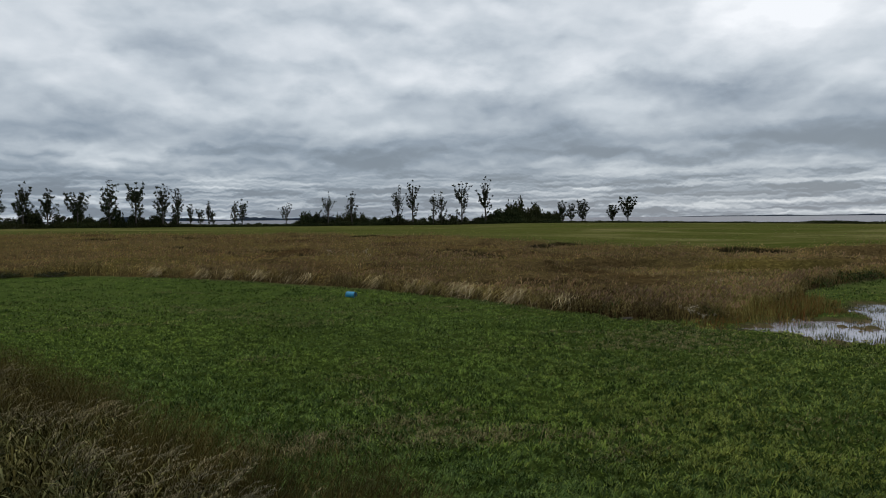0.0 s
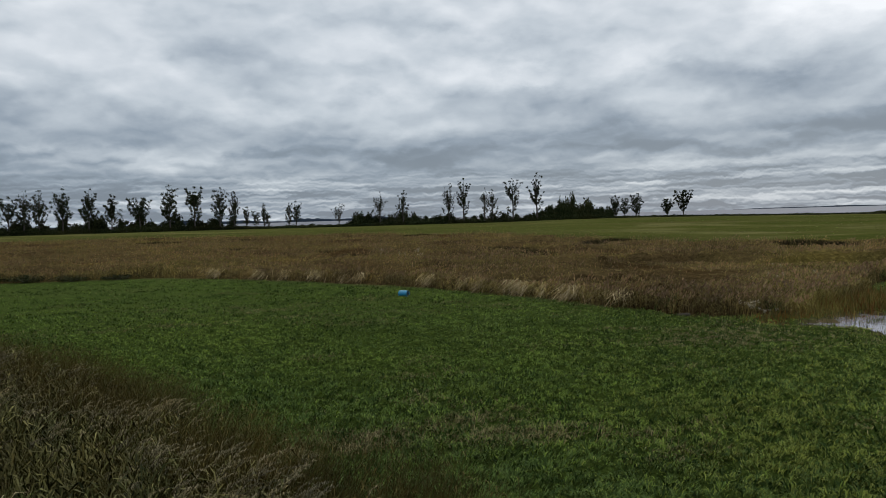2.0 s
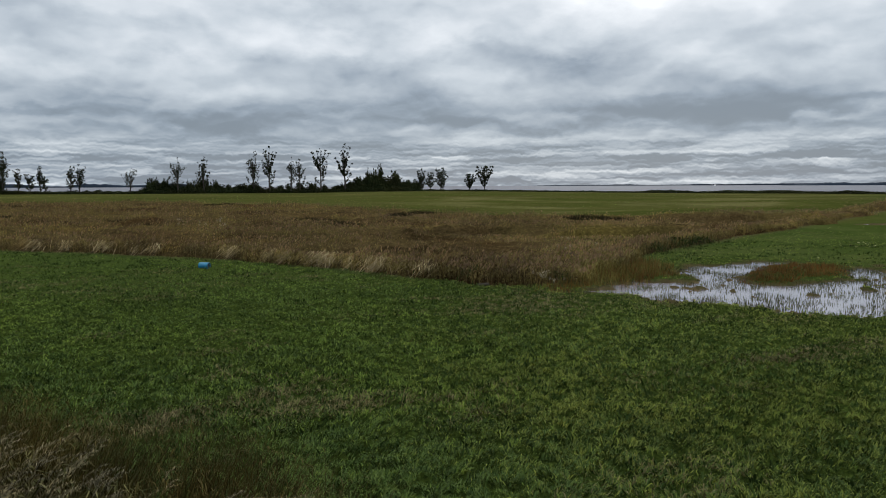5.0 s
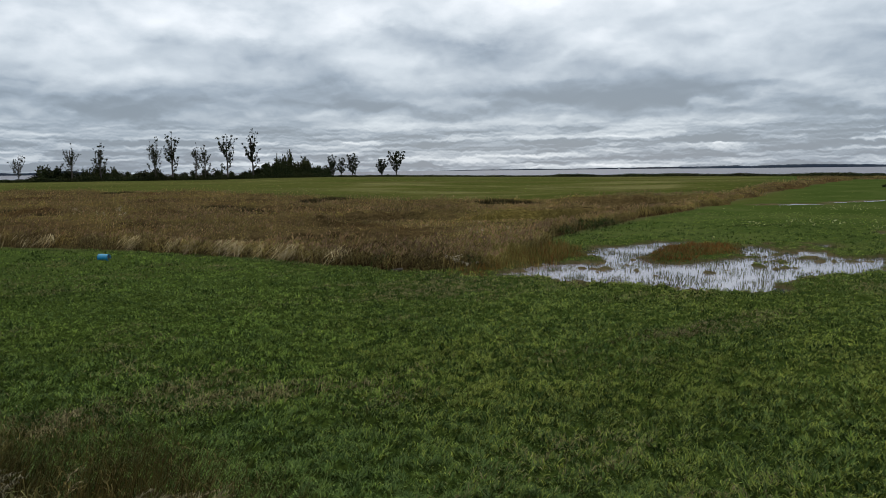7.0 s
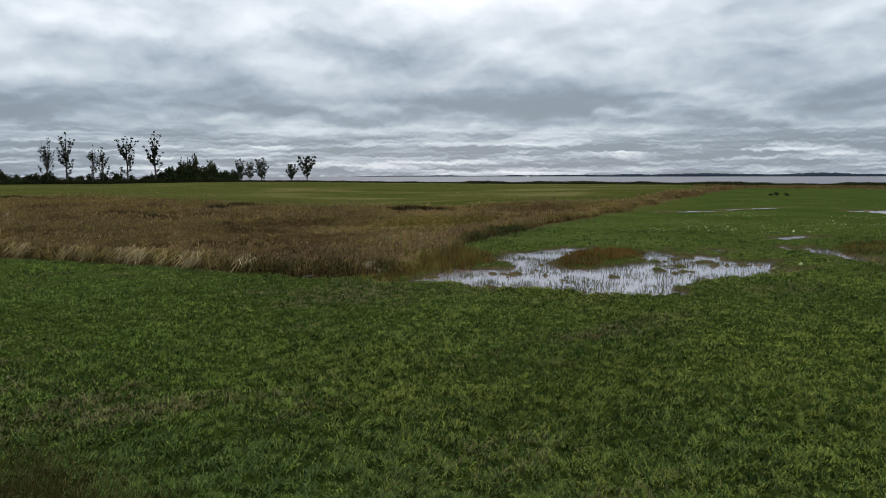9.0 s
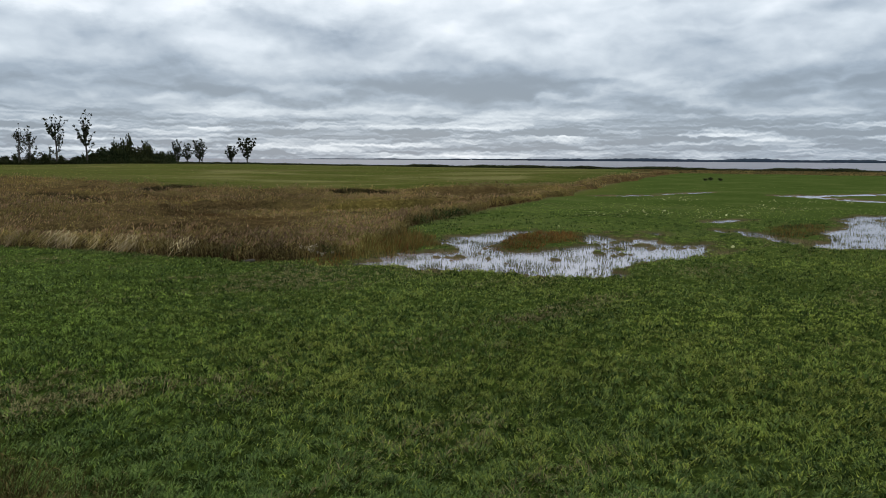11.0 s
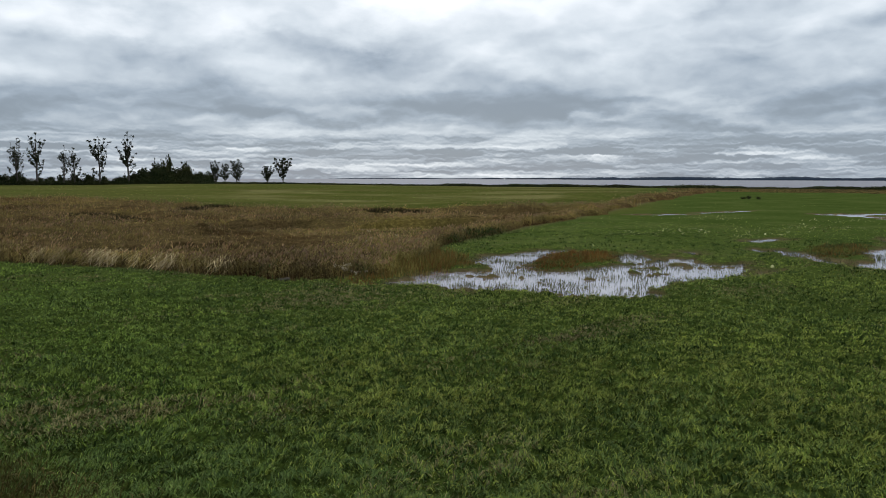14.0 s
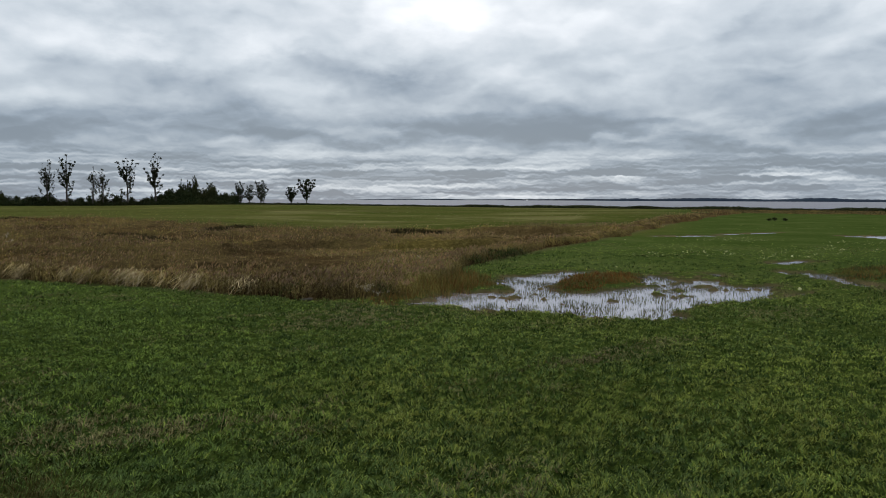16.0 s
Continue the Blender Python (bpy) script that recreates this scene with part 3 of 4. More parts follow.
for slot, (which, longer) in enumerate(((plain, 1.0), (drier, 1.1), (rank, 1.15), (sunny, 1.0))):
    for shape, k in ((blades, which & (r < 24)), (leaflets, which & (r >= 24))):
        sets.append(shape(rng, P[k], length[k] * longer, width[k], lean[k], heading[k]))
        slots.append(slot)
V, F, S = merge(*sets)
S = np.array(slots)[S]
tagged(new("meadow_grass", soup("meadow_grass", V, F, [m_grass, m_drygrass, m_tuft, m_paler], S)), "lush tufted green meadow grass with a few dry blades", "grass", kind="stuff")

# dark tussocks dotted over the sward, also painting in shadowed hollows between tufts
tx, ty, tr_ = scatter(rng, 9000, 13, 72, -38, 64, 0.1)
keep = (inside(REED, tx, ty) < -0.5) & (wet(tx, ty) < -1.0) & (BANK_N[0] * tx + BANK_N[1] * ty > 8) & (rng.random(len(tx)) < 0.5 + 0.4 * sstep(0.4, 0.6, dry(tx, ty))) & (inside(SEDGE, tx, ty) < -0.5)
tx, ty = tx[keep], ty[keep]
size = np.repeat(0.04 + 0.12 * rng.random(len(tx)) ** 2 + 0.0022 * np.hypot(tx, ty), 9)
x, y = np.repeat(tx, 9) + rng.normal(0, 1, len(size)) * size, np.repeat(ty, 9) + rng.normal(0, 0.6, len(size)) * size
P = np.stack([x, y, ground_z(x, y) - 0.01], -1)
V, F = leaflets(rng, P, 0.12 + 0.11 * rng.random(len(x)), 0.035 + 0.03 * rng.random(len(x)), 0.2 + 0.8 * rng.random(len(x)), rng.random(len(x)) * 6.28)
tagged(new("tussocks_and_shade", soup("tussocks_and_shade", V, F, m_dark)), "small dark green tussocks dotted over the meadow, partly in place of shadows", "grass", kind="stuff")

# rough tufts further out on the wet meadow, with patches of pale withered weeds
x, y, r = scatter(rng, 15000, 45, 170, 24, 68, 0.9)
c = rough_edge(x, y)
fleck = np.zeros(len(x))
for fx, fy, fa, fb in FLECKS:
    fleck = np.maximum(fleck, sstep(1.2, 0.5, np.hypot((x - fx) / fa, (y - fy) / fb) + (c - 0.5)))
keep = (inside(REED, x, y) < -1) & (wet(x, y) < -0.6) & (rng.random(len(x)) < np.maximum(0.2 * sstep(0.42, 0.62, c), 0.75 * fleck)) & (inside(SEDGE, x, y) < 0) & (inside(ISLAND, x, y) < 0)
x, y, r, fleck = x[keep], y[keep], r[keep], fleck[keep]
P = np.stack([x, y, ground_z(x, y) - 0.03], -1)
pale = rng.random(len(x)) < 0.02 + 0.5 * fleck
V, F = blades(rng, P, (0.1 + 0.12 * rng.random(len(x))) * np.where(pale, 1.4, 1), np.where(pale, 0.08 + 0.16 * rng.random(len(x)), 0.02 + 0.0008 * r), 0.7 + 0.7 * rng.random(len(x)), rng.random(len(x)) * 6.28)
pale = np.repeat(pale, 3)
tagged(new("wet_meadow_tufts", soup("wet_meadow_tufts", V, F, [m_paler, m_palegrass], pale.astype(int))), "scattered rough grass tufts on the wet meadow", "grass", kind="stuff")

# uneven growth on the hay field beyond the reeds
x, y, r = scatter(rng, 26000, 95, 425, -41, 48, 0.3)
c = Field(26, 14.0, 4, 0.65)(x, y * 1.6)
keep = (inside(REED, x, y) < 1) & (rng.random(len(x)) < sstep(0.42, 0.6, c)) & (inside(WET_MEADOW, x, y) < 0)
x, y, r, c = x[keep], y[keep], r[keep], c[keep]
P = np.stack([x, y, ground_z(x, y) - 0.03], -1)
tone = np.clip(((Field(27, 20.0, 3, 0.6)(x, y * 1.8) + rng.normal(0, 0.06, len(x))) - 0.36) / 0.3, 0, 0.99) * 4
tone = np.where(np.degrees(np.arctan2(x, y)) > 8, np.maximum(tone, 1), tone)
V, F = leaflets(rng, P, 0.15 + 0.25 * rng.random(len(x)), 0.1 + 0.0009 * r, 0.8 + 0.7 * rng.random(len(x)), rng.random(len(x)) * 6.28)
tagged(new("hay_field_tufts", soup("hay_field_tufts", V, F, [m_reedleaf, m_olive, m_grass, m_drygrass], np.repeat(tone.astype(int), 2))), "uneven green and yellowing tufts on the far hay field", "grass", kind="stuff")


# ---- reed bed ----
def reed_height(x, y, d):
    lump = Field(31, 4.0, 3, 0.6)(x, y)
    lanes = Field(32, 11.0, 2, 0.5)(x * 0.55 + y * 0.25, y * 1.5 - x * 0.4)
    cuts = Field(36, 7.0, 3, 0.55)(x * 0.4 + 3, y * 1.1)
    low = 1.1 * sstep(0.46, 0.36, cuts) * sstep(0.5, 3, d)
    for hx, hy, ha, hb in HOLLOWS:
        far_out = np.hypot((x - hx) / ha, (y - hy) / hb) + (lump - 0.5) * 1.1
        low = np.maximum(low, 1.4 * sstep(1.1, 0.7, far_out))
    tuft = Field(37, 1.5, 3, 0.65)(x, y)
    return (0.2 + 0.8 * lump + 0.95 * lanes + 0.9 * tuft) * (0.66 + 0.34 * sstep(0, 2.5, d)) * (1 - 0.68 * low)


def plumes(rng, P, top, size, heading):
    """Feathery heads: two crossed leaning lozenges at each stalk's tip."""
    n = len(P)
    go = np.stack([np.cos(heading), np.sin(heading), np.zeros(n)], -1)
    out_v, out_f = [], []
    base = P + np.array([0, 0, 1.0]) * top[:, None]
    tip = base + np.array([0, 0, 1.0]) * (size * 0.85)[:, None] + go * (size * 0.5)[:, None]
    for k in range(2):
        a = rng.random(n) * 6.28
        side = np.stack([np.cos(a), np.sin(a), np.zeros(n)], -1) * (size * 0.2)[:, None]
        m = base * 0.6 + tip * 0.4
        out_v.append(np.stack([base, m + side, tip, m - side], 1).reshape(-1, 3))
        b = np.arange(n)[:, None] * 4
        out_f.append((b[:, None, :] + np.array([[0, 1, 2], [0, 2, 3]])[None]).reshape(-1, 3))
    return merge(*zip(out_v, out_f))[:2]


reed_bed = tagged(new("reed_bed"), "wide bed of brown autumn reeds beside the mown grass", "reeds", kind="stuff")
rng = np.random.default_rng(12)
x, y, r = scatter(rng, 150000, 34, 330, -42, 49, 0.75)
d = inside(REED, x, y) + (rough_edge(x, y) - 0.5) * np.where(r > 90, 9, 1.6)
holes = Field(33, 6.0, 3, 0.6)(x, y)
keep = (d > 0.05) & (rng.random(len(x)) < 0.08 + 1.2 * sstep(0.38, 0.52, holes))
x, y, r, d = x[keep], y[keep], r[keep], d[keep]
# a denser fringe along the front
fx, fy, fr = scatter(rng, 240000, 34, 130, -42, 49, 0.9)
fd = inside(REED, fx, fy) + (rough_edge(fx, fy) - 0.5) * 1.6
fk = (fd > 0) & (fd < 1.5) & (rng.random(len(fd)) < 0.55)
x, y, r, d = np.concatenate([x, fx[fk]]), np.concatenate([y, fy[fk]]), np.concatenate([r, fr[fk]]), np.concatenate([d, fd[fk]])
h = reed_height(x, y, d) * (0.85 + 0.3 * rng.random(len(x)))
P = np.stack([x, y, ground_z(x, y) - 0.03], -1)
heading = 0.4 + rng.normal(0, 0.9, len(x))
lean = np.abs(rng.normal(0.08, 0.1, len(x)))
w = 0.012 + 0.00036 * r
V1, F1 = blades(rng, P, h, w, lean, heading, 1.5)
some = rng.random(len(x)) < 0.75
lp = P[some] + np.stack([np.zeros(some.sum()), np.zeros(some.sum()), h[some] * (0.3 + 0.5 * rng.random(some.sum()))], -1)
V2, F2 = leaflets(rng, lp, 0.3 + 0.35 * rng.random(len(lp)), 0.022 + 0.0004 * r[some], 0.7 + 0.7 * rng.random(len(lp)), rng.random(len(lp)) * 6.28, 0.8)
lp2 = P + np.stack([np.zeros(len(x)), np.zeros(len(x)), h * (0.45 + 0.45 * rng.random(len(x)))], -1)
V3, F3 = leaflets(rng, lp2, 0.28 + 0.3 * rng.random(len(x)), 0.02 + 0.0004 * r, 0.9 + 0.8 * rng.random(len(x)), rng.random(len(x)) * 6.28, 0.7)
edge = np.repeat(np.flatnonzero(d < 1.6), 3)
low = P[edge] + np.stack([rng.normal(0, 0.12, len(edge)), rng.normal(-0.1, 0.12, len(edge)), h[edge] * (0.04 + 0.5 * rng.random(len(edge)))], -1)
V4, F4 = leaflets(rng, low, 0.25 + 0.3 * rng.random(len(edge)), 0.018 + 0.0004 * r[edge], 0.5 + 0.9 * rng.random(len(edge)), rng.random(len(edge)) * 6.28, 0.7)
V, F, S = merge((V1, F1), (V2, F2), (V3, F3), (V4, F4))
part("stalks", soup("stalks", V, F, [m_stalk, m_reedleaf], np.minimum(S, 1)), reed_bed)
some = rng.random(len(x)) < 0.5
V, F = plumes(rng, P[some], h[some] * 0.93, (0.12 + 0.13 * rng.random(some.sum())) * (1 + r[some] * 0.003), heading[some])
part("plumes", soup("plumes", V, F, m_plume), reed_bed, "brownish feathery reed plumes")
# lodged pale stalks lying out over the grass, in bunches
front = [(-34.9, 68.5), (-25.3, 65.6), (-19.7, 62.7), (-14.5, 60), (-10.2, 57), (-4.4, 52.9), (-1, 48.8), (2.4, 46.1), (5.7, 41), (8.4, 38.4)]
fx, fy = np.array(front).T
run = np.concatenate([[0], np.cumsum(np.hypot(np.diff(fx), np.diff(fy)))])
at = np.concatenate([run[-1] * (0.12 + 0.85 * rng.random(17)), run[-1] * (0.55 + 0.42 * rng.random(20))])
count = rng.integers(12, 75, len(at))
at, spread = np.repeat(at, count), np.repeat(0.12 + 0.4 * rng.random(len(at)) ** 2, count)
pale = np.repeat(rng.random(len(count)) < 0.8, count) & (rng.random(count.sum()) < 0.8)
along_front = at + rng.normal(0, 1, len(at)) * spread
x, y = np.interp(along_front, run, fx) + rng.normal(0.1, 0.2, len(at)), np.interp(along_front, run, fy) + rng.normal(0.25, 0.25, len(at))
r = np.hypot(x, y)
P = np.stack([x, y, ground_z(x, y) + 0.45 + 0.6 * rng.random(len(x))], -1)
V, F = blades(rng, P, 0.5 + 0.7 * rng.random(len(x)), 0.022 + 0.0005 * r, 3.3 + 0.7 * rng.random(len(x)), -2.5 + rng.normal(0, 0.75, len(x)), -0.4)
part("lodged_stalks", soup("lodged_stalks", V, F, [m_stalk, m_straw], np.repeat(pale, 3).astype(int)), reed_bed, "pale dry stalks bent over")
# patches of dark dead weeds standing among the reeds
for hx, hy, ha, hb in HOLLOWS:
    n = int(260 * ha * hb / (1 + hy / 90))
    u, v = rng.normal(0, 0.5, n), rng.normal(0, 0.4, n)
    k = (np.hypot(u, v) < 1.1) & (rng.random(n) < 0.2 + sstep(0.4, 0.6, ragged(hx + u * ha, hy + v * hb)))
    x, y = hx + u[k] * ha, hy + v[k] * hb
    P = np.stack([x, y, ground_z(x, y) - 0.03], -1)
    V, F = blades(rng, P, (0.85 + 0.6 * rng.random(len(x))) * (1.15 - 0.5 * np.hypot(u[k], v[k])), 0.08 + 0.0008 * np.full(len(x), hy), 0.1 + 0.5 * rng.random(len(x)), rng.random(len(x)) * 6.28)
    tagged(new("dark_weeds", soup("dark_weeds", V, F, m_darkreed)), "patch of dark dead weeds standing among the reeds", "weeds", kind="stuff")
# dark green weeds at the reed corners; first three stand in for east-face shade
for hx, hy, ha, hb, tall in ((26.6, 51.6, 1.8, 1.0, 0.9), (30.4, 54.6, 2.2, 1.0, 1.2), (34.0, 57.4, 2.0, 0.9, 0.9), (9.4, 37.6, 0.9, 0.7, 1.1), (7.2, 40.2, 0.8, 0.6, 0.9), (13.4, 36.4, 0.8, 0.5, 0.7)):
    n = int(420 * ha)
    u, v = rng.normal(0, 0.5, n), rng.normal(0, 0.5, n)
    x, y = hx + u * ha, hy + v * hb
    P = np.stack([x, y, ground_z(x, y) + tall * (0.75 - 0.3 * np.hypot(u, v)) * rng.random(n)], -1)
    V, F = leaflets(rng, P, 0.18 + 0.25 * rng.random(n), 0.04 + 0.04 * rng.random(n), 0.3 + 1.0 * rng.random(n), rng.random(n) * 6.28)
    tagged(new("weeds_and_reed_shade", soup("weeds_and_reed_shade", V, F, [m_dark, m_darkreed], np.repeat(rng.random(n) < 0.4, 2).astype(int))), "dark green leafy weeds and stand-in for shade at the edge of the reeds", "weeds", kind="stuff")
# sheet for the dense mass of stems and old leaves, coloured dark for shade
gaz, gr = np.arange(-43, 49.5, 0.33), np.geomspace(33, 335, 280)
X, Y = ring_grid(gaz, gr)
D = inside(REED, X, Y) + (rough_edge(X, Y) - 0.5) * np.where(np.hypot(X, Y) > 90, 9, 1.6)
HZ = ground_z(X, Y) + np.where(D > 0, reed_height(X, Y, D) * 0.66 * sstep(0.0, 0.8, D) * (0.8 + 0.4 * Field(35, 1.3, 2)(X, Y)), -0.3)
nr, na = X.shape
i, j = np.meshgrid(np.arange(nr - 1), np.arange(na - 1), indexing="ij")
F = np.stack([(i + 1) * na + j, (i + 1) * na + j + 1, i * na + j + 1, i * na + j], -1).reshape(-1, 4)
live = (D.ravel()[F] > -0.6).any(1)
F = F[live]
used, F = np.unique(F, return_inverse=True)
part("understorey_shade", smooth(soup("understorey_shade", np.stack([X, Y, HZ], -1).reshape(-1, 3)[used], F.reshape(-1, 4), m_reed_shade)), reed_bed)


# ---- sedge and pond grass ----
def sward(name, seed, n, poly, box, lo, hi, width, mats, label, category, ragged_by=1.0):
    """Upright blades over a patch with a ragged outline; mats mix in small patches."""
    rng = np.random.default_rng(seed)
    x, y = box[0] + rng.random(n) * (box[2] - box[0]), box[1] + rng.random(n) * (box[3] - box[1])
    d = inside(poly, x, y) + ((ragged(x, y) - 0.5) * 2.2 + (ragged2(x, y) - 0.5) * 1.6) * ragged_by
    k = (d > 0) & (rng.random(n) < 0.25 + sstep(0.36, 0.56, clump(x * 0.4, y * 0.4)))
    x, y, d = x[k], y[k], d[k]
    P = np.stack([x, y, np.maximum(ground_z(x, y), -0.2) - 0.02], -1)
    L = (lo + (hi - lo) * rng.random(len(x)) ** 1.5) * (0.5 + 0.5 * sstep(0, 1.2, d)) * (0.35 + 1.2 * Field(seed + 50, 0.9, 3, 0.7)(x, y))
    pick = np.clip((Field(seed + 60, 1.6, 3, 0.7)(x, y) + rng.normal(0, 0.09, len(x)) - 0.3) / 0.4, 0, 0.999) * len(mats)
    V, F = blades(rng, P, L, width * (0.6 + 0.8 * rng.random(len(x))), 0.1 + 0.5 * rng.random(len(x)), rng.random(len(x)) * 6.28)
    tagged(new(name, soup(name, V, F, mats, np.repeat(pick.astype(int), 3))), label, category, kind="stuff")


sward("sedge", 41, 60000, SEDGE, (10, 32, 33, 53), 0.25, 0.95, 0.026, [m_reedleaf, m_redsedge, m_sedge, m_olive, m_redsedge, m_reedleaf], "rusty brown and olive sedge at the pond's edge", "sedge")
sward("sedge", 42, 26000, ISLAND, (21, 31, 36, 45), 0.12, 0.42, 0.03, [m_redsedge, m_redsedge, m_redsedge, m_sedge], "reddish-brown sedge islet in the shallow pond", "sedge")
sward("sedge", 43, 20000, BROWN, (42, 27, 60, 39), 0.1, 0.38, 0.03, [m_rush, m_redsedge, m_olive, m_sedge], "brown sedge strip between two puddles", "sedge")
sward("sedge", 46, 12000, SEDGE_EDGE, (11, 32, 24, 40), 0.12, 0.4, 0.028, [m_redsedge, m_sedge], "low reddish-brown sedge along the pond", "sedge")
rng = np.random.default_rng(44)
x, y = 12 + rng.random(210000) * 70, 22 + rng.random(210000) * 24
wd = wet(x, y)
thick = Field(45, 2.2, 3, 0.7)(x, y)
open_water = np.maximum(sstep(46, 52, x), np.where(x < 40, sstep(34.5, 31, y) * sstep(20, 24, x) * 0.8, 0))
keep = (wd > -0.6) & (wd < 4) & (rng.random(len(x)) < np.where(wd < 0.25, np.where(x > 40, 0.3, 0.5), (0.07 + 0.68 * sstep(0.45, 0.6, thick)) * (1 - 0.7 * open_water)))
x, y = x[keep], y[keep]
P = np.stack([x, y, np.maximum(ground_z(x, y), -0.12) - 0.02], -1)
V, F = blades(rng, P, 0.05 + 0.15 * rng.random(len(x)), 0.014 + 0.018 * rng.random(len(x)), 0.05 + 0.45 * rng.random(len(x)), rng.random(len(x)) * 6.28)
tagged(new("pond_grass", soup("pond_grass", V, F, m_rush)), "thin green stems standing in the shallow water", "grass", kind="stuff")

# ---- reeds on the bank before the camera ----
bank_reeds = tagged(new("bank_reeds"), "tall browning reeds with feathery plumes on the bank", "reeds", kind="stuff")
rng = np.random.default_rng(51)
n = 19000
s, q = -34 + rng.random(n) * 42, 3.0 + rng.random(n) ** 0.85 * 5.0
along = np.array([BANK_N[1], -BANK_N[0]])
edge = np.interp(s, [-30, -19, -14, -10, -6, -3, 3], [8.4, 8.2, 8.1, 7.3, 7.1, 6.4, 5.5]) + (Field(52, 2.0, 3, 0.6)(s, q * 0) - 0.5) * 1.0
s_end = 3.6 + (ragged(s, q) - 0.5) * 2
tufts = Field(53, 0.8, 2, 0.6)(s, q)
edge = edge - 1.3
far_enough = np.hypot(s, q) > 6.6
keep = far_enough & (q < edge) & (s < s_end) & (rng.random(n) < 0.05 + 1.2 * sstep(0.42, 0.58, tufts))
s, q, tufts = s[keep], q[keep], tufts[keep]
x, y = s * along[0] + q * BANK_N[0], s * along[1] + q * BANK_N[1]
n = len(x)
P = np.stack([x, y, ground_z(x, y) - 0.03], -1)
top_z = np.interp(s, [-14, -9, -4.2, -2.8, 3], [2.5, 2.3, 2.1, 1.2, 0.4]) + 0.5 * (patchy(x * 1.5, y * 1.5) - 0.5) + 0.35 * (rng.random(n) - 0.5) + 2.6 * (tufts - 0.58)
h = np.clip(top_z - P[:, 2], 0.35, 2.3)
heading = -0.2 + rng.normal(0, 0.8, n)
lean = np.abs(rng.normal(0.16, 0.14, n))
sets = [blades(rng, P, h * 0.96, np.full(n, 0.007), lean, heading, 1.2)]
for k in range(9):
    lp = P + np.stack([np.cos(heading) * 0.02 * k, np.sin(heading) * 0.02 * k, h * (0.14 + 0.075 * k + 0.1 * rng.random(n))], -1)
    sets.append(leaflets(rng, lp, 0.22 + 0.36 * rng.random(n), 0.014 + 0.026 * rng.random(n), 0.7 + 1.0 * rng.random(n), heading + rng.normal(0, 1.7, n), 0.9))
V, F, S = merge(*sets)
part("stalks", soup("stalks", V, F, m_fgleaf), bank_reeds)
some = rng.random(n) < 0.1 + 0.55 * sstep(0.5, 0.64, patchy(x * 2.2 + 5, y * 2.2))
k = some.sum()
hd, ln = heading[some] * 0.5, lean[some]
go = np.stack([np.cos(hd), np.sin(hd), np.zeros(k)], -1)
tip = P[some] + go * (np.sin(ln) * h[some])[:, None] + np.array([0, 0, 1.0]) * (np.cos(ln) * h[some] * 0.9)[:, None]
long = 0.2 + 0.16 * rng.random(k)
sets = []
for m in range(20):
    u = m / 19
    tp = tip + go * (long * (0.25 * u + 0.55 * u * u))[:, None] + np.array([0, 0, 1.0]) * (long * (1.0 * u - 0.45 * u * u))[:, None]
    sets.append(blades(rng, tp, long * (0.5 - 0.3 * u) * (0.6 + 0.7 * rng.random(k)), 0.006 + 0.01 * rng.random(k), 0.7 + 0.8 * u + 0.5 * rng.random(k), hd + rng.normal(0, 1.0 - 0.5 * u, k), 0.8))
V, F, S = merge(*sets)
part("plumes", soup("plumes", V, F, m_fgplume), bank_reeds, "grey-brown feathery plumes")
n = 95000
s, q = -34 + rng.random(n) * 42, 3.5 + rng.random(n) * 5.0
edge = np.interp(s, [-30, -19, -14, -10, -6, -3, 3], [8.4, 8.2, 8.1, 7.3, 7.1, 6.4, 5.5]) + (Field(52, 2.0, 3, 0.6)(s, q * 0) - 0.5) * 1.0
tufts = Field(54, 0.6, 2, 0.6)(s, q)
keep = (np.hypot(s, q) > 6.6) & (q < edge) & (q > edge - 2.2) & (rng.random(n) < 0.15 + sstep(0.35, 0.6, tufts))
s, q, tufts = s[keep], q[keep], tufts[keep]
x, y = s * along[0] + q * BANK_N[0], s * along[1] + q * BANK_N[1]
n = len(x)
P = np.stack([x, y, ground_z(x, y) - 0.03], -1)
top_z = np.interp(s, [-14, -9, -4.2, -2.8, 3], [2.65, 2.45, 2.25, 1.2, 0.3]) + 0.9 * (tufts - 0.5) + 0.5 * (rng.random(n) - 0.5)
h = np.clip(top_z - P[:, 2], 0.25, 2.3)
V1, F1 = blades(rng, P, h, 0.006 + 0.006 * rng.random(n), 0.1 + 0.3 * rng.random(n), rng.normal(0, 1.0, n), 1.2)
lp = P + np.stack([np.zeros(n), np.zeros(n), h * (0.45 + 0.5 * rng.random(n))], -1)
V2, F2 = leaflets(rng, lp, 0.12 + 0.16 * rng.random(n), 0.007 + 0.008 * rng.random(n), 0.5 + 0.8 * rng.random(n), rng.random(n) * 6.28, 0.8)
V, F, S = merge((V1, F1), (V2, F2))
part("fine_grasses", soup("fine_grasses", V, F, m_fine), bank_reeds, "soft rust-brown grasses behind the reeds")
# grass on the bank itself
n = 10000
s, q = -30 + rng.random(n) * 50, 1.0 + rng.random(n) * 5.4
x, y = s * along[0] + q * BANK_N[0], s * along[1] + q * BANK_N[1]
P = np.stack([x, y, ground_z(x, y) - 0.02], -1)
V, F = blades(rng, P, 0.15 + 0.3 * rng.random(n), 0.01 + 0.012 * rng.random(n), 0.3 + 0.8 * rng.random(n), rng.random(n) * 6.28)
tagged(new("bank_grass", soup("bank_grass", V, F, [m_tuft, m_straw], np.repeat(rng.random(n) < 0.3, 3).astype(int))), "rough grass on the side of the bank", "grass", kind="stuff")


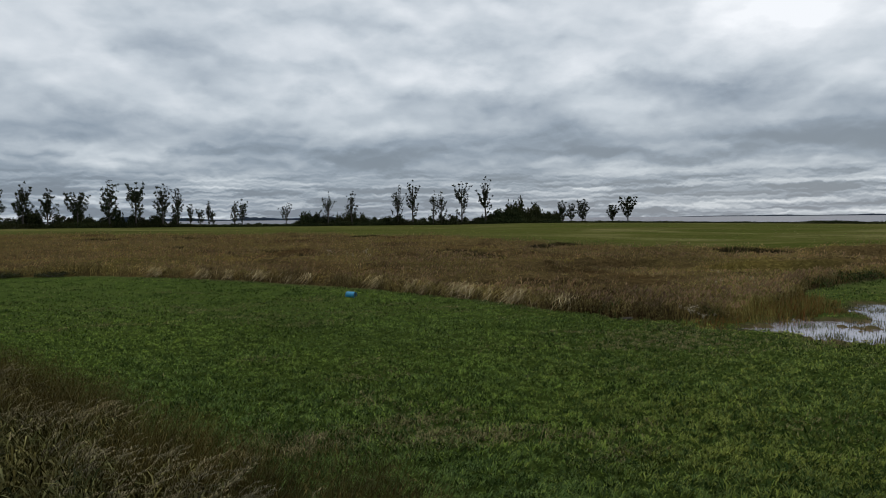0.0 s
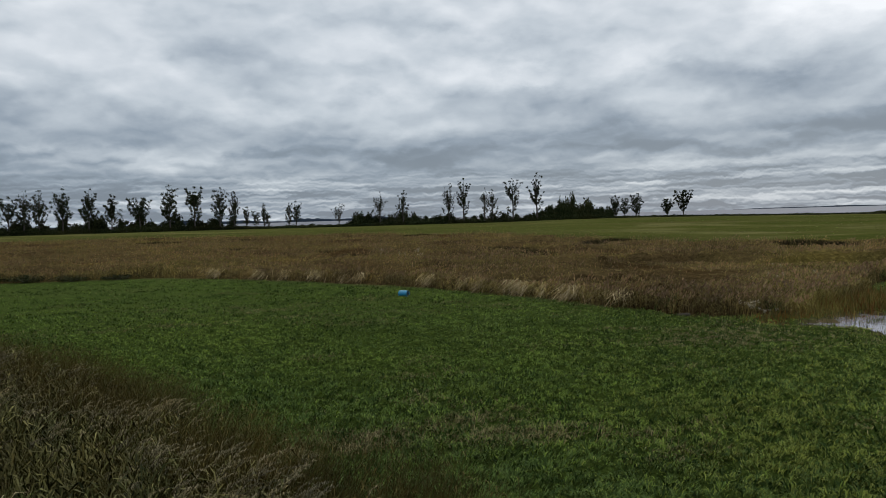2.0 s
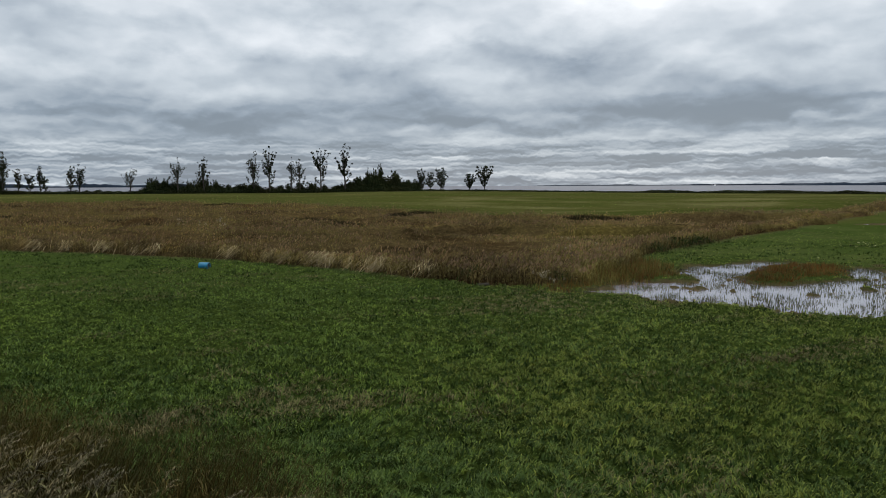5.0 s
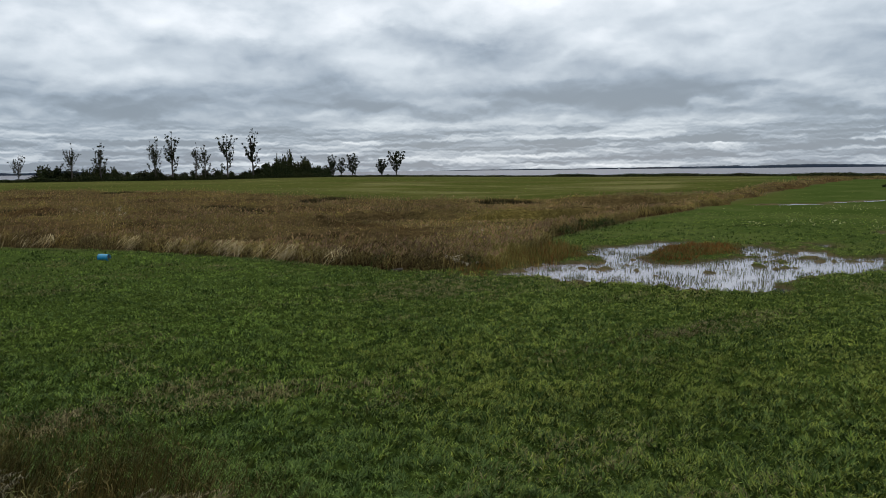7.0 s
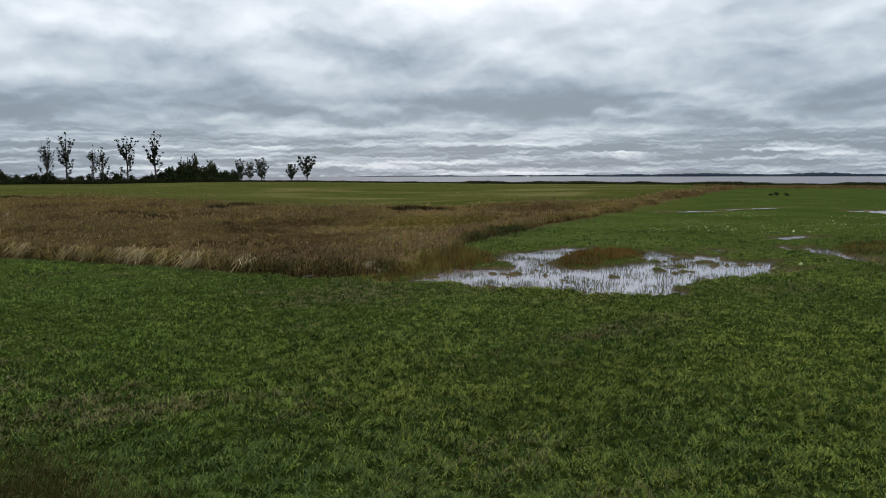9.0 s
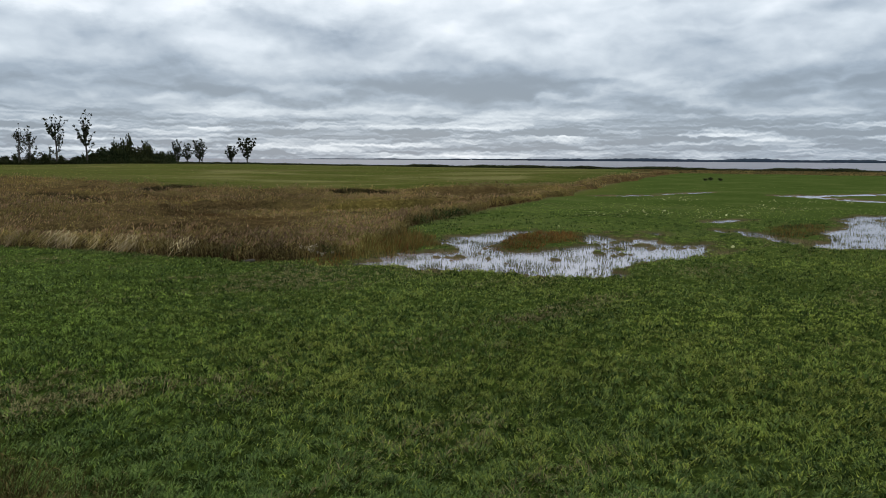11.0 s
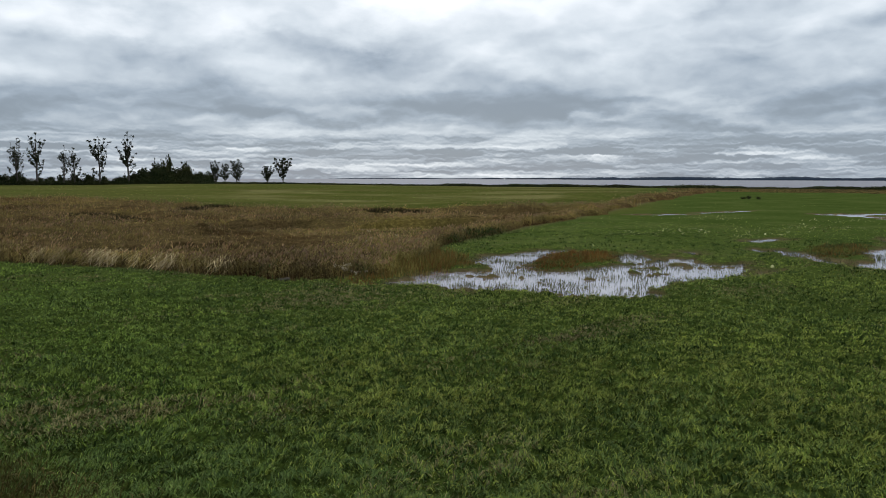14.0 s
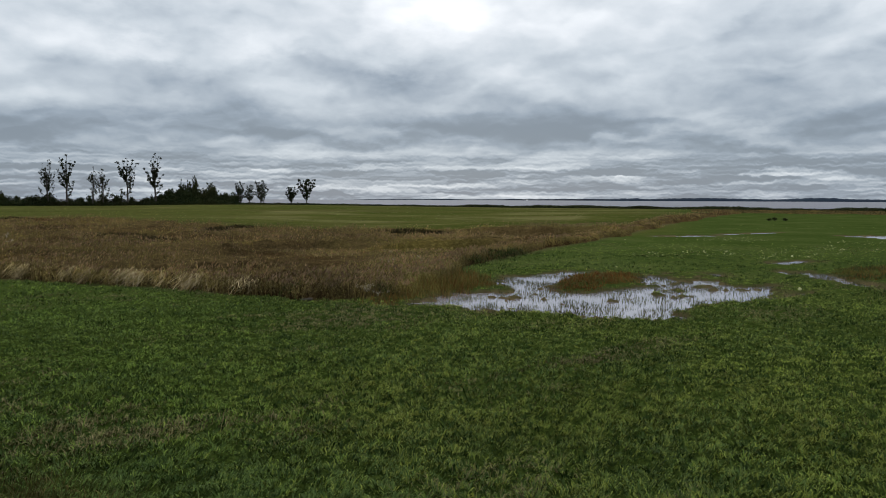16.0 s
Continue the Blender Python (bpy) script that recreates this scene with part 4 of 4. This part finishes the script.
# ---- trees ----
def tube(path, radii, sides=5):
    path, radii = np.asarray(path, float), np.asarray(radii, float)
    V, F = [], []
    for k, (c, rad) in enumerate(zip(path, radii)):
        ang = np.arange(sides) * 2 * math.pi / sides
        V.append(np.stack([c[0] + rad * np.cos(ang), c[1] + rad * np.sin(ang), np.full(sides, c[2])], -1))
        if k:
            a, b = (k - 1) * sides, k * sides
            for m in range(sides):
                m2 = (m + 1) % sides
                F += [(a + m, a + m2, b + m2), (a + m, b + m2, b + m)]
    return np.concatenate(V), np.array(F)


def leaf_cloud(rng, centres, spread, size):
    """Small folded leaf sprays round the given points."""
    n = len(centres)
    C = centres + rng.normal(0, 1, (n, 3)) * spread
    a, b = rng.normal(0, 1, (n, 3)), rng.normal(0, 1, (n, 3))
    a /= np.linalg.norm(a, axis=1)[:, None]
    b -= a * (a * b).sum(1)[:, None]
    b /= np.linalg.norm(b, axis=1)[:, None]
    s = size * (0.6 + 0.8 * rng.random((n, 1)))
    nrm = np.cross(a, b)
    V = np.stack([C - a * s, C - b * s * 0.6, C + a * s, C + b * s * 0.6 + nrm * s * 0.5], 1).reshape(-1, 3)
    q = np.arange(n)[:, None] * 4
    return V, (q[:, None, :] + np.array([[0, 1, 2], [0, 2, 3]])[None]).reshape(-1, 3)


def tree(name, label, h, w, leaves, seed, form="poplar", group=""):
    """A tree h metres high and w wide. form: poplar (steep limbs), round (wide crown), bushy (leafy from low down) or sparse (half-bare)."""
    rng = np.random.default_rng(seed)
    ob = tagged(new(name), label, "tree", group)
    wood, clumps = [], []
    tr = h * 0.017 + 0.07
    sway = rng.normal(0, 0.025 * h, 2)

    def trunk_at(f):
        return np.array([sway[0] * f * f + 0.2 * math.sin(5 * f + seed), sway[1] * f * f, h * f])

    fork = {"poplar": 0.62, "round": 0.5, "bushy": 0.4, "sparse": 0.7}[form]
    fs = np.linspace(0, fork + 0.12, 7)
    wood.append(tube([trunk_at(f) for f in fs], [tr * (1.3 if f == 0 else 1 - 0.75 * f) for f in fs], 7))
    limbs = []
    # leaders that carry the top of the crown
    for k in range({"poplar": 7, "round": 9, "bushy": 8, "sparse": 6}[form]):
        f = rng.uniform(0.3 if form != "bushy" else 0.06, fork)
        top = rng.uniform(0.72, 0.97) if k else 1.0
        limbs.append((f, k * 2.4 + rng.normal(0, 0.4), w / 2 * rng.uniform(0.25, 1.0 if form == "round" else 0.75) * (0.3 if k == 0 else 1), h * (top - f) - 0.8, 1.25))
    # side limbs lower down
    for k in range({"poplar": 16, "round": 12, "bushy": 12, "sparse": 13}[form]):
        f = rng.uniform({"poplar": 0.14, "round": 0.25, "bushy": 0.1, "sparse": 0.14}[form], 0.62)
        reach = w / 2 * rng.uniform(0.55, 1.08) * (1.1 - 0.35 * f)
        limbs.append((f, k * 2.4 + 1.1 + rng.normal(0, 0.5), reach, min(reach * rng.uniform(0.8, 2.0), h * (0.93 - f)), 1.2))
    thick = {"poplar": 1.0, "round": 1.2, "bushy": 1.0, "sparse": 0.72}[form] * (0.5 + h / 44)
    for f, a, reach, rise, bend in limbs:
        p0 = trunk_at(f)
        out = np.array([math.cos(a), math.sin(a), 0])
        pts = [p0 + out * reach * u ** 0.75 + np.array([0, 0, rise * u ** bend]) + rng.normal(0, 0.16, 3) * (u > 0) for u in np.linspace(0, 1, 6)]
        rad = tr * (1 - 0.7 * f) * 0.55
        wood.append(tube(pts, [rad, rad * 0.8, rad * 0.65, rad * 0.5, rad * 0.34, 0.05], 4))
        for m in (1, 2, 3, 4, 5):
            q = pts[m]
            for _ in range(3):
                dirn = rng.normal(0, 1, 3)
                dirn[2] = abs(dirn[2]) * 0.9 + 0.3
                e = q + dirn / np.linalg.norm(dirn) * rng.uniform(0.4, 1.3) * (0.4 + h / 45)
                wood.append(tube([q, e], [0.09, 0.04], 3))
                if rng.random() < {"poplar": 0.62, "round": 0.8, "bushy": 0.55, "sparse": 0.5}[form]:
                    clumps.append((e, thick * rng.uniform(0.35, 0.85)))
            if rng.random() < {"poplar": 0.6, "round": 0.8, "bushy": 0.5, "sparse": 0.3}[form]:
                clumps.append((q, thick * rng.uniform(0.4, 0.7)))
    V, F, S = merge(*wood)
    part("trunk", soup("trunk", V, F, m_bark), ob)
    size = np.array([c[1] for c in clumps])
    share = size ** 2 / (size ** 2).sum()
    n = int(leaves * {"poplar": 4.2, "round": 4.0, "bushy": 3.2, "sparse": 4.4}[form])
    which = rng.choice(len(clumps), n, p=share)
    cen = np.array([c[0] for c in clumps])[which] + rng.normal(0, 0.42, (n, 3)) * size[which][:, None]
    V, F = leaf_cloud(rng, cen, 0.05, 0.26)
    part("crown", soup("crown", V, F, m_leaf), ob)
    return ob


def polar(az, r):
    a = radians(az)
    x, y = r * math.sin(a), r * math.cos(a)
    return x, y, float(ground_z(np.array([x]), np.array([y]))[0])


def plant_tree(name, label, az, top, wide, leaves, form, seed, group, r=434.0):
    x, y, z = polar(az, r)
    h = EYE + r * math.tan(radians(top)) - z + 0.1
    ob = tree(name, label, h, r * radians(wide), leaves, seed, form, group)
    ob.matrix_world = pose(x, y, z - 0.1, 0, 0, 0)


# azimuth, elevation of the top, width in degrees, leaves
WINDBREAK = [(-38.6, 2.6, 1.5, 1100), (-37.2, 2.8, 1.3, 1000), (-35.4, 2.15, 1.9, 900), (-34.5, 2.62, 1.0, 800), (-33.6, 2.62, 1.3, 1000), (-32.15, 2.8, 1.25, 1300),
             (-30.5, 2.74, 1.5, 1300), (-29.0, 2.28, 1.3, 1100), (-25.05, 2.97, 1.6, 1500), (-23.25, 2.86, 1.5, 1500), (-21.4, 2.77, 1.3, 1200), (-20.4, 2.36, 0.9, 700)]
GAPPY = [(-19.5, 1.27, 0.6, 260), (-18.8, 0.9, 0.8, 300), (-18.15, 1.47, 0.5, 260), (-17.85, 0.8, 0.4, 120), (-16.25, 1.43, 0.7, 260), (-15.7, 1.6, 0.8, 340),
         (-12.4, 1.33, 1.2, 130), (-9.15, 2.18, 1.2, 260), (-7.3, 2.2, 1.1, 520), (-3.6, 2.7, 1.2, 420), (-2.4, 3.02, 1.4, 800), (-0.75, 2.2, 0.8, 200), (-0.1, 2.1, 0.9, 260)]
GROVE = [(1.5, 2.93, 1.7, 780), (3.4, 3.27, 1.3, 900), (9.5, 1.3, 0.8, 500), (10.2, 1.1, 0.8, 420), (11.05, 1.43, 1.2, 900), (13.35, 0.98, 1.0, 700), (14.5, 1.53, 1.6, 1500)]
seed = 100
for az, top, wide, lv in WINDBREAK:
    seed += 1
    plant_tree("poplar_tree", "tall thinly leaved poplar in an old windbreak row", az, top, wide, lv, "poplar", seed, "windbreak poplars")
plant_tree("broad_tree", "broad-crowned dark tree standing among the poplars", -27.1, 2.08, 2.1, 1500, "round", 140, "")
for az, top, wide, lv in GAPPY:
    seed += 1
    plant_tree("poplar_tree", "half-bare poplar with few remaining leaves", az, top, wide, lv, "sparse", seed, "half-bare poplars")
for az, top, wide, lv in GROVE:
    seed += 1
    form = "bushy" if az > 9 else "sparse"
    text = "small dark leafy tree at the lagoon's shore" if az > 9 else "tall half-bare poplar beside the shore thicket"
    plant_tree("shore_tree" if az > 9 else "poplar_tree", text, az, top, wide, lv, form, seed, "shore trees" if az > 9 else "half-bare poplars")


def shrub(seed, h, w, leaves):
    rng = np.random.default_rng(seed)
    ob = tagged(new("shrub"), "dark dense shrub in the hedge under the poplars", "shrub", "hedge shrubs")
    wood, tips = [], []
    for k in range(7):
        a, lean_w = k * 0.9 + rng.random(), w * 0.42 * (0.3 + 0.7 * rng.random())
        top = np.array([math.cos(a) * lean_w, math.sin(a) * lean_w, h * (0.5 + 0.42 * rng.random())])
        wood.append(tube([np.array([math.cos(a) * 0.15, math.sin(a) * 0.15, -0.1]), top * 0.5 + rng.normal(0, 0.1, 3), top], [0.07, 0.05, 0.025], 4))
        for _ in range(9):
            e = top * rng.uniform(0.35, 1.0) + rng.normal(0, 1, 3) * np.array([w * 0.13, w * 0.13, h * 0.08])
            e[2] = np.clip(e[2], 0.15, h)
            tips.append(e)
    V, F, S = merge(*wood)
    part("stems", soup("stems", V, F, m_bark), ob)
    tips = np.array(tips)
    V, F = leaf_cloud(rng, tips[rng.integers(0, len(tips), leaves)], min(h, w) * 0.1, 0.4 if h > 3 else 0.09)
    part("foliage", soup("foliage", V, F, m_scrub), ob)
    return ob


kinds = [shrub(200 + k, 5.0, 6.0, 800) for k in range(5)]
rng = np.random.default_rng(61)
# stretches of hedge: from, to, height, width, spacing in degrees
HEDGE = [(-40, -20, 3.4, 7.0, 0.75), (-40, -20, 7.2, 7.5, 0.95), (-37, -21, 9.0, 7.0, 2.2), (-20, -11.5, 2.0, 6.0, 0.8), (-11.5, -3.5, 4.2, 7.0, 0.5), (-11, -9.2, 7.5, 7.5, 0.6), (-8.2, -6, 8.0, 6.5, 0.7),
         (-5.4, -3.2, 6.2, 7, 0.7), (-3.5, 3.5, 3.0, 6.0, 0.55), (-3.4, 3.4, 5.6, 5.5, 0.9), (3.5, 9.3, 5.6, 6.5, 0.42), (4.9, 7.7, 10.8, 7.0, 0.5), (4.2, 9.2, 8.0, 6.5, 0.5), (5.4, 6.6, 13.0, 6.5, 0.6)]
first = {k: True for k in range(5)}
for a0, a1, h, w, step in HEDGE:
    a = a0
    while a < a1:
        r = 436 + rng.random() * 7
        x, y, z = polar(a, r)
        k = int(rng.integers(0, 5))
        f = rng.uniform(0.7, 1.2)
        m = pose(x, y, z - 0.1, 0, 0, rng.random() * 360) @ Matrix.Diagonal((w / 6 * f, w / 6 * f, h / 5 * rng.uniform(0.75, 1.15), 1))
        if first[k]:
            kinds[k].matrix_world, first[k] = m, False
        else:
            made = copy_thing(kinds[k], Matrix())
            made.matrix_basis = m
        a += step * rng.uniform(0.7, 1.3)

n = 42000
az = -41 + rng.random(n) * 50.4
r = 431 + rng.random(n) * 5
x, y = r * np.sin(np.radians(az)), r * np.cos(np.radians(az))
ug = np.interp(az, [-41, -21, -19, -12, -11, 3, 5, 9.4], [2.6, 2.3, 1.0, 0.9, 1.9, 1.9, 3.0, 2.2]) * (0.6 + 0.8 * Field(62, 0.8, 2)(az, az * 0))
V, F = leaf_cloud(rng, np.stack([x, y, ground_z(x, y) + 0.1 + ug * rng.random(n) ** 1.3], -1), 0.15, 0.36)
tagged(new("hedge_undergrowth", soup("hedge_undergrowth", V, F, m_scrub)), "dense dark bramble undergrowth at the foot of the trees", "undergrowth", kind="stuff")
willow = shrub(260, 1.5, 3.4, 900)
tagged(willow, "low dark-green willow bush at the edge of the reeds", "shrub", "willow bushes")
for n, (x, y, f) in enumerate([(-52, 65.6, 1.0), (-48.6, 65.6, 0.75), (-45.5, 66.2, 0.6), (-41.5, 66.6, 0.45), (-56, 65.0, 0.9), (-37, 67.5, 0.4)]):
    m = pose(x, y, float(ground_z(np.array([x]), np.array([y]))[0]) - 0.05, 0, 0, n * 70) @ Matrix.Diagonal((1.1, 1.1, f, 1))
    if n == 0:
        willow.matrix_world = m
    else:
        copy_thing(willow, Matrix()).matrix_basis = m

for n, (az, r, f) in enumerate([(49.9, 205, 0.55), (50.25, 206, 0.7), (50.9, 204, 0.6), (41.0, 150, 0.4)]):
    x, y, z = polar(az, r)
    copy_thing(willow, Matrix()).matrix_basis = pose(x, y, z - 0.05, 0, 0, n * 50) @ Matrix.Diagonal((0.45, 0.45, f, 1))

# low scrub and reeds along the lagoon's shore
rng = np.random.default_rng(71)
n = 34000
az = 8 + rng.random(n) * 60
line = Field(72, 3.0, 3, 0.7)(az, az * 0)
r = 434 + rng.normal(0, 3, n)
x, y = r * np.sin(np.radians(az)), r * np.cos(np.radians(az))
hh = (0.6 + 2.4 * sstep(0.35, 0.75, line)) * (0.2 + 0.8 * rng.random(n)) * np.interp(az, [8, 16, 26, 36, 68], [0.35, 0.42, 0.6, 0.7, 0.75])
C = np.stack([x, y, ground_z(x, y) + hh * 0.7], -1)
V, F = leaf_cloud(rng, C, 0.25, 0.42)
tagged(new("shore_scrub", soup("shore_scrub", V, F, m_scrub)), "low dark scrub lining the lagoon's shore", "scrub", kind="stuff")
n = 36000
az, r = 44.5 + rng.random(n) * 24, 308 + rng.random(n) * 122
band = Field(73, 16.0, 3, 0.6)(r * np.sin(np.radians(az)), r * np.cos(np.radians(az)) * 1.0)
x, y = r * np.sin(np.radians(az)), r * np.cos(np.radians(az))
keep = (r > 322 + 30 * (rough_edge(x, y) - 0.5) + np.maximum(0, 50 - az) * 4) & (rng.random(n) < 0.35 + sstep(0.3, 0.5, band))
x, y, r = x[keep], y[keep], r[keep]
P = np.stack([x, y, ground_z(x, y) - 0.05], -1)
V, F = blades(rng, P, 0.25 + 0.35 * rng.random(len(x)), 0.25 + 0.2 * rng.random(len(x)), 0.3 + 0.5 * rng.random(len(x)), rng.random(len(x)) * 6.28)
tagged(new("shore_reeds", soup("shore_reeds", V, F, [m_stalk, m_scrub], np.repeat(rng.random(len(x)) < 0.3, 3).astype(int))), "brown reed belt along the shore", "reeds", kind="stuff")


# ---- far shore across the lagoon ----
def far_land(az0, az1, r, low_top, high_top, seed, label):
    rng = np.random.default_rng(seed)
    n = int((az1 - az0) * 14)
    az = np.linspace(az0, az1, n)
    f1, f2 = Field(seed, 5.0, 3, 0.6), Field(seed + 1, 0.35, 3, 0.8)
    taper = sstep(0, 0.12, (az - az0) / (az1 - az0)) * sstep(0, 0.12, (az1 - az) / (az1 - az0))
    top = (low_top + (high_top - low_top) * sstep(0.25, 0.75, f1(az, az * 0))) * (0.75 + 0.5 * f2(az, az * 0)) * (0.15 + 0.85 * taper)
    V, F = [], []
    for k in range(n):
        a = radians(az[k])
        for rr_, zz in ((r, -0.6), (r + 6, top[k] * 0.55), (r + 25, top[k]), (r + 120, top[k] * 0.9), (r + 260, -0.6)):
            V.append((rr_ * math.sin(a), rr_ * math.cos(a), zz))
    for k in range(n - 1):
        for m in range(4):
            F.append((k * 5 + m, (k + 1) * 5 + m, (k + 1) * 5 + m + 1, k * 5 + m + 1))
    tagged(new("backdrop", soup("backdrop", V, np.array(F)[:, ::-1], m_hazy_wood)), label, "far shore", kind="structure")


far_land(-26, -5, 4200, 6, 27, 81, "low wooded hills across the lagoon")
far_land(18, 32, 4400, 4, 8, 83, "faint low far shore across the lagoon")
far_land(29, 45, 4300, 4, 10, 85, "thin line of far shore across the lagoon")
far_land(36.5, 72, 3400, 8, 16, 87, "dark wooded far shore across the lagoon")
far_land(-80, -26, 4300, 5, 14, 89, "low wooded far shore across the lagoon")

house = tagged(new("far_house"), "small white house on the far shore", "house")
hx, hy = 3900 * math.sin(radians(32.0)), 3900 * math.cos(radians(32.0))


def box_mesh(name, sx, sy, sz, mat, bevel=0.0):
    bm = bmesh.new()
    bmesh.ops.create_cube(bm, size=1.0)
    bmesh.ops.scale(bm, vec=(sx, sy, sz), verts=bm.verts)
    bmesh.ops.translate(bm, vec=(0, 0, sz / 2), verts=bm.verts)
    if bevel:
        bmesh.ops.bevel(bm, geom=bm.edges[:], offset=bevel, segments=2, affect="EDGES")
    me = bpy.data.meshes.new(name)
    bm.to_mesh(me)
    bm.free()
    me.materials.append(mat)
    return me


part("wall", box_mesh("wall", 14, 8, 8, m_white), house)
roof_v = [(-7.4, -4.4, 8), (7.4, -4.4, 8), (7.4, 4.4, 8), (-7.4, 4.4, 8), (-7.4, 0, 11), (7.4, 0, 11)]
me = bpy.data.meshes.new("roof")
me.from_pydata(roof_v, [], [(0, 1, 5, 4), (2, 3, 4, 5), (0, 4, 3), (1, 2, 5), (3, 2, 1, 0)])
me.materials.append(m_roof)
part("roof", me, house)
house.matrix_world = pose(hx, hy, -0.6, 0, 0, -32) @ Matrix.Scale(0.65, 4)

# ---- drum lying on the grass ----
drum = tagged(new("plastic_drum"), "blue plastic drum lying on its side on the grass", "drum")


def lathe(name, profile, mat, sides=32):
    V, F = [], []
    for xx, rad in profile:
        for k in range(sides):
            a = 2 * math.pi * k / sides
            V.append((xx, rad * math.cos(a), rad * math.sin(a)))
    for m in range(len(profile) - 1):
        for k in range(sides):
            k2 = (k + 1) % sides
            F.append((m * sides + k, (m + 1) * sides + k, (m + 1) * sides + k2, m * sides + k2))
    me = bpy.data.meshes.new(name)
    me.from_pydata(V, [], F)
    me.materials.append(mat)
    smooth(me)
    return me


R0 = 0.285
part("body", lathe("body", [(-0.43, R0 - 0.03), (-0.44, R0 - 0.005), (-0.42, R0), (-0.36, R0), (-0.33, R0 - 0.02), (-0.3, R0), (-0.16, R0), (-0.145, R0 + 0.012), (-0.13, R0),
                            (0.13, R0), (0.145, R0 + 0.012), (0.16, R0), (0.3, R0), (0.33, R0 - 0.02), (0.36, R0), (0.42, R0), (0.44, R0 - 0.005), (0.43, R0 - 0.03)], m_drum), drum)
lid = part("lid", lathe("lid", [(0.43, R0 - 0.03), (0.415, R0 - 0.05), (0.415, 0.001)], m_drum_shade), drum, "blue drum lid with shade put into its colour")
part("bottom", lathe("bottom", [(-0.415, 0.001), (-0.415, R0 - 0.05), (-0.43, R0 - 0.03)], m_drum_shade), drum)
for yy in (-0.16, 0.16):
    bung = part("bung", lathe("bung", [(0.414, 0.035), (0.432, 0.033), (0.432, 0.001)], m_drum, 16), lid)
    bung.location = (0, yy, 0.05)
dxx, dyy = -6.25, 48.0
drum.matrix_world = pose(dxx, dyy, float(ground_z(np.array([dxx]), np.array([dyy]))[0]) + R0 * 0.75 - 0.01, 20, 0, -24) @ Matrix.Scale(0.75, 4)


# ---- seed-head weeds and driftwood by the reeds ----
def weed(seed, x, y, h, heads):
    rng = np.random.default_rng(seed)
    ob = tagged(new("thistle_clump"), "withered weed with pale fluffy seed heads beside the reeds", "weed", "fluffy weeds")
    n = heads
    P = np.stack([rng.normal(0, 0.13, n), rng.normal(0, 0.13, n), np.zeros(n)], -1)
    V, F = blades(rng, P, np.full(n, h) * (0.7 + 0.5 * rng.random(n)), np.full(n, 0.02), 0.1 + 0.3 * rng.random(n), rng.random(n) * 6.28, 0.5)
    part("stems", soup("stems", V, F, m_stalk), ob)["kind"] = "stuff"
    tips = V.reshape(-1, 5, 3)[:, 4]
    V, F = leaf_cloud(rng, np.repeat(tips, 9, 0), 0.05 if y < 60 else 0.06, 0.035 if y < 60 else 0.05)
    part("seed_heads", soup("seed_heads", V, F, m_fluff), ob, "pale fluffy seed heads")["kind"] = "stuff"
    ob.matrix_world = pose(x, y, float(ground_z(np.array([x]), np.array([y]))[0]))


for k, (x, y, h, n) in enumerate([(12.0, 35.1, 0.75, 7), (12.4, 35.0, 0.65, 6), (12.9, 34.8, 0.5, 6), (16.4, 42.5, 1.8, 5), (19.0, 43.5, 1.8, 4), (-12.6, 79.5, 1.7, 9), (-10.4, 79, 1.6, 7), (-8.2, 78, 1.7, 9)]):
    weed(300 + k, x, y, h, n)

log = tagged(new("driftwood_log"), "short weathered log lying at the edge of the reeds", "log")
me = lathe("wood", [(-0.42, 0.02), (-0.4, 0.1), (-0.15, 0.14), (0.1, 0.12), (0.36, 0.13), (0.4, 0.03)], m_wood, 12)
for v in me.vertices:
    v.co += Vector((0, 0, 1)) * 0.04 * math.sin(v.co.x * 7) + noise.noise_vector(v.co * 6) * 0.02
part("wood", me, log)
log.matrix_world = pose(9.2, 35.7, float(ground_z(np.array([9.2]), np.array([35.7]))[0]) + 0.07, 0, 0, -12) @ Matrix.Scale(0.75, 4)
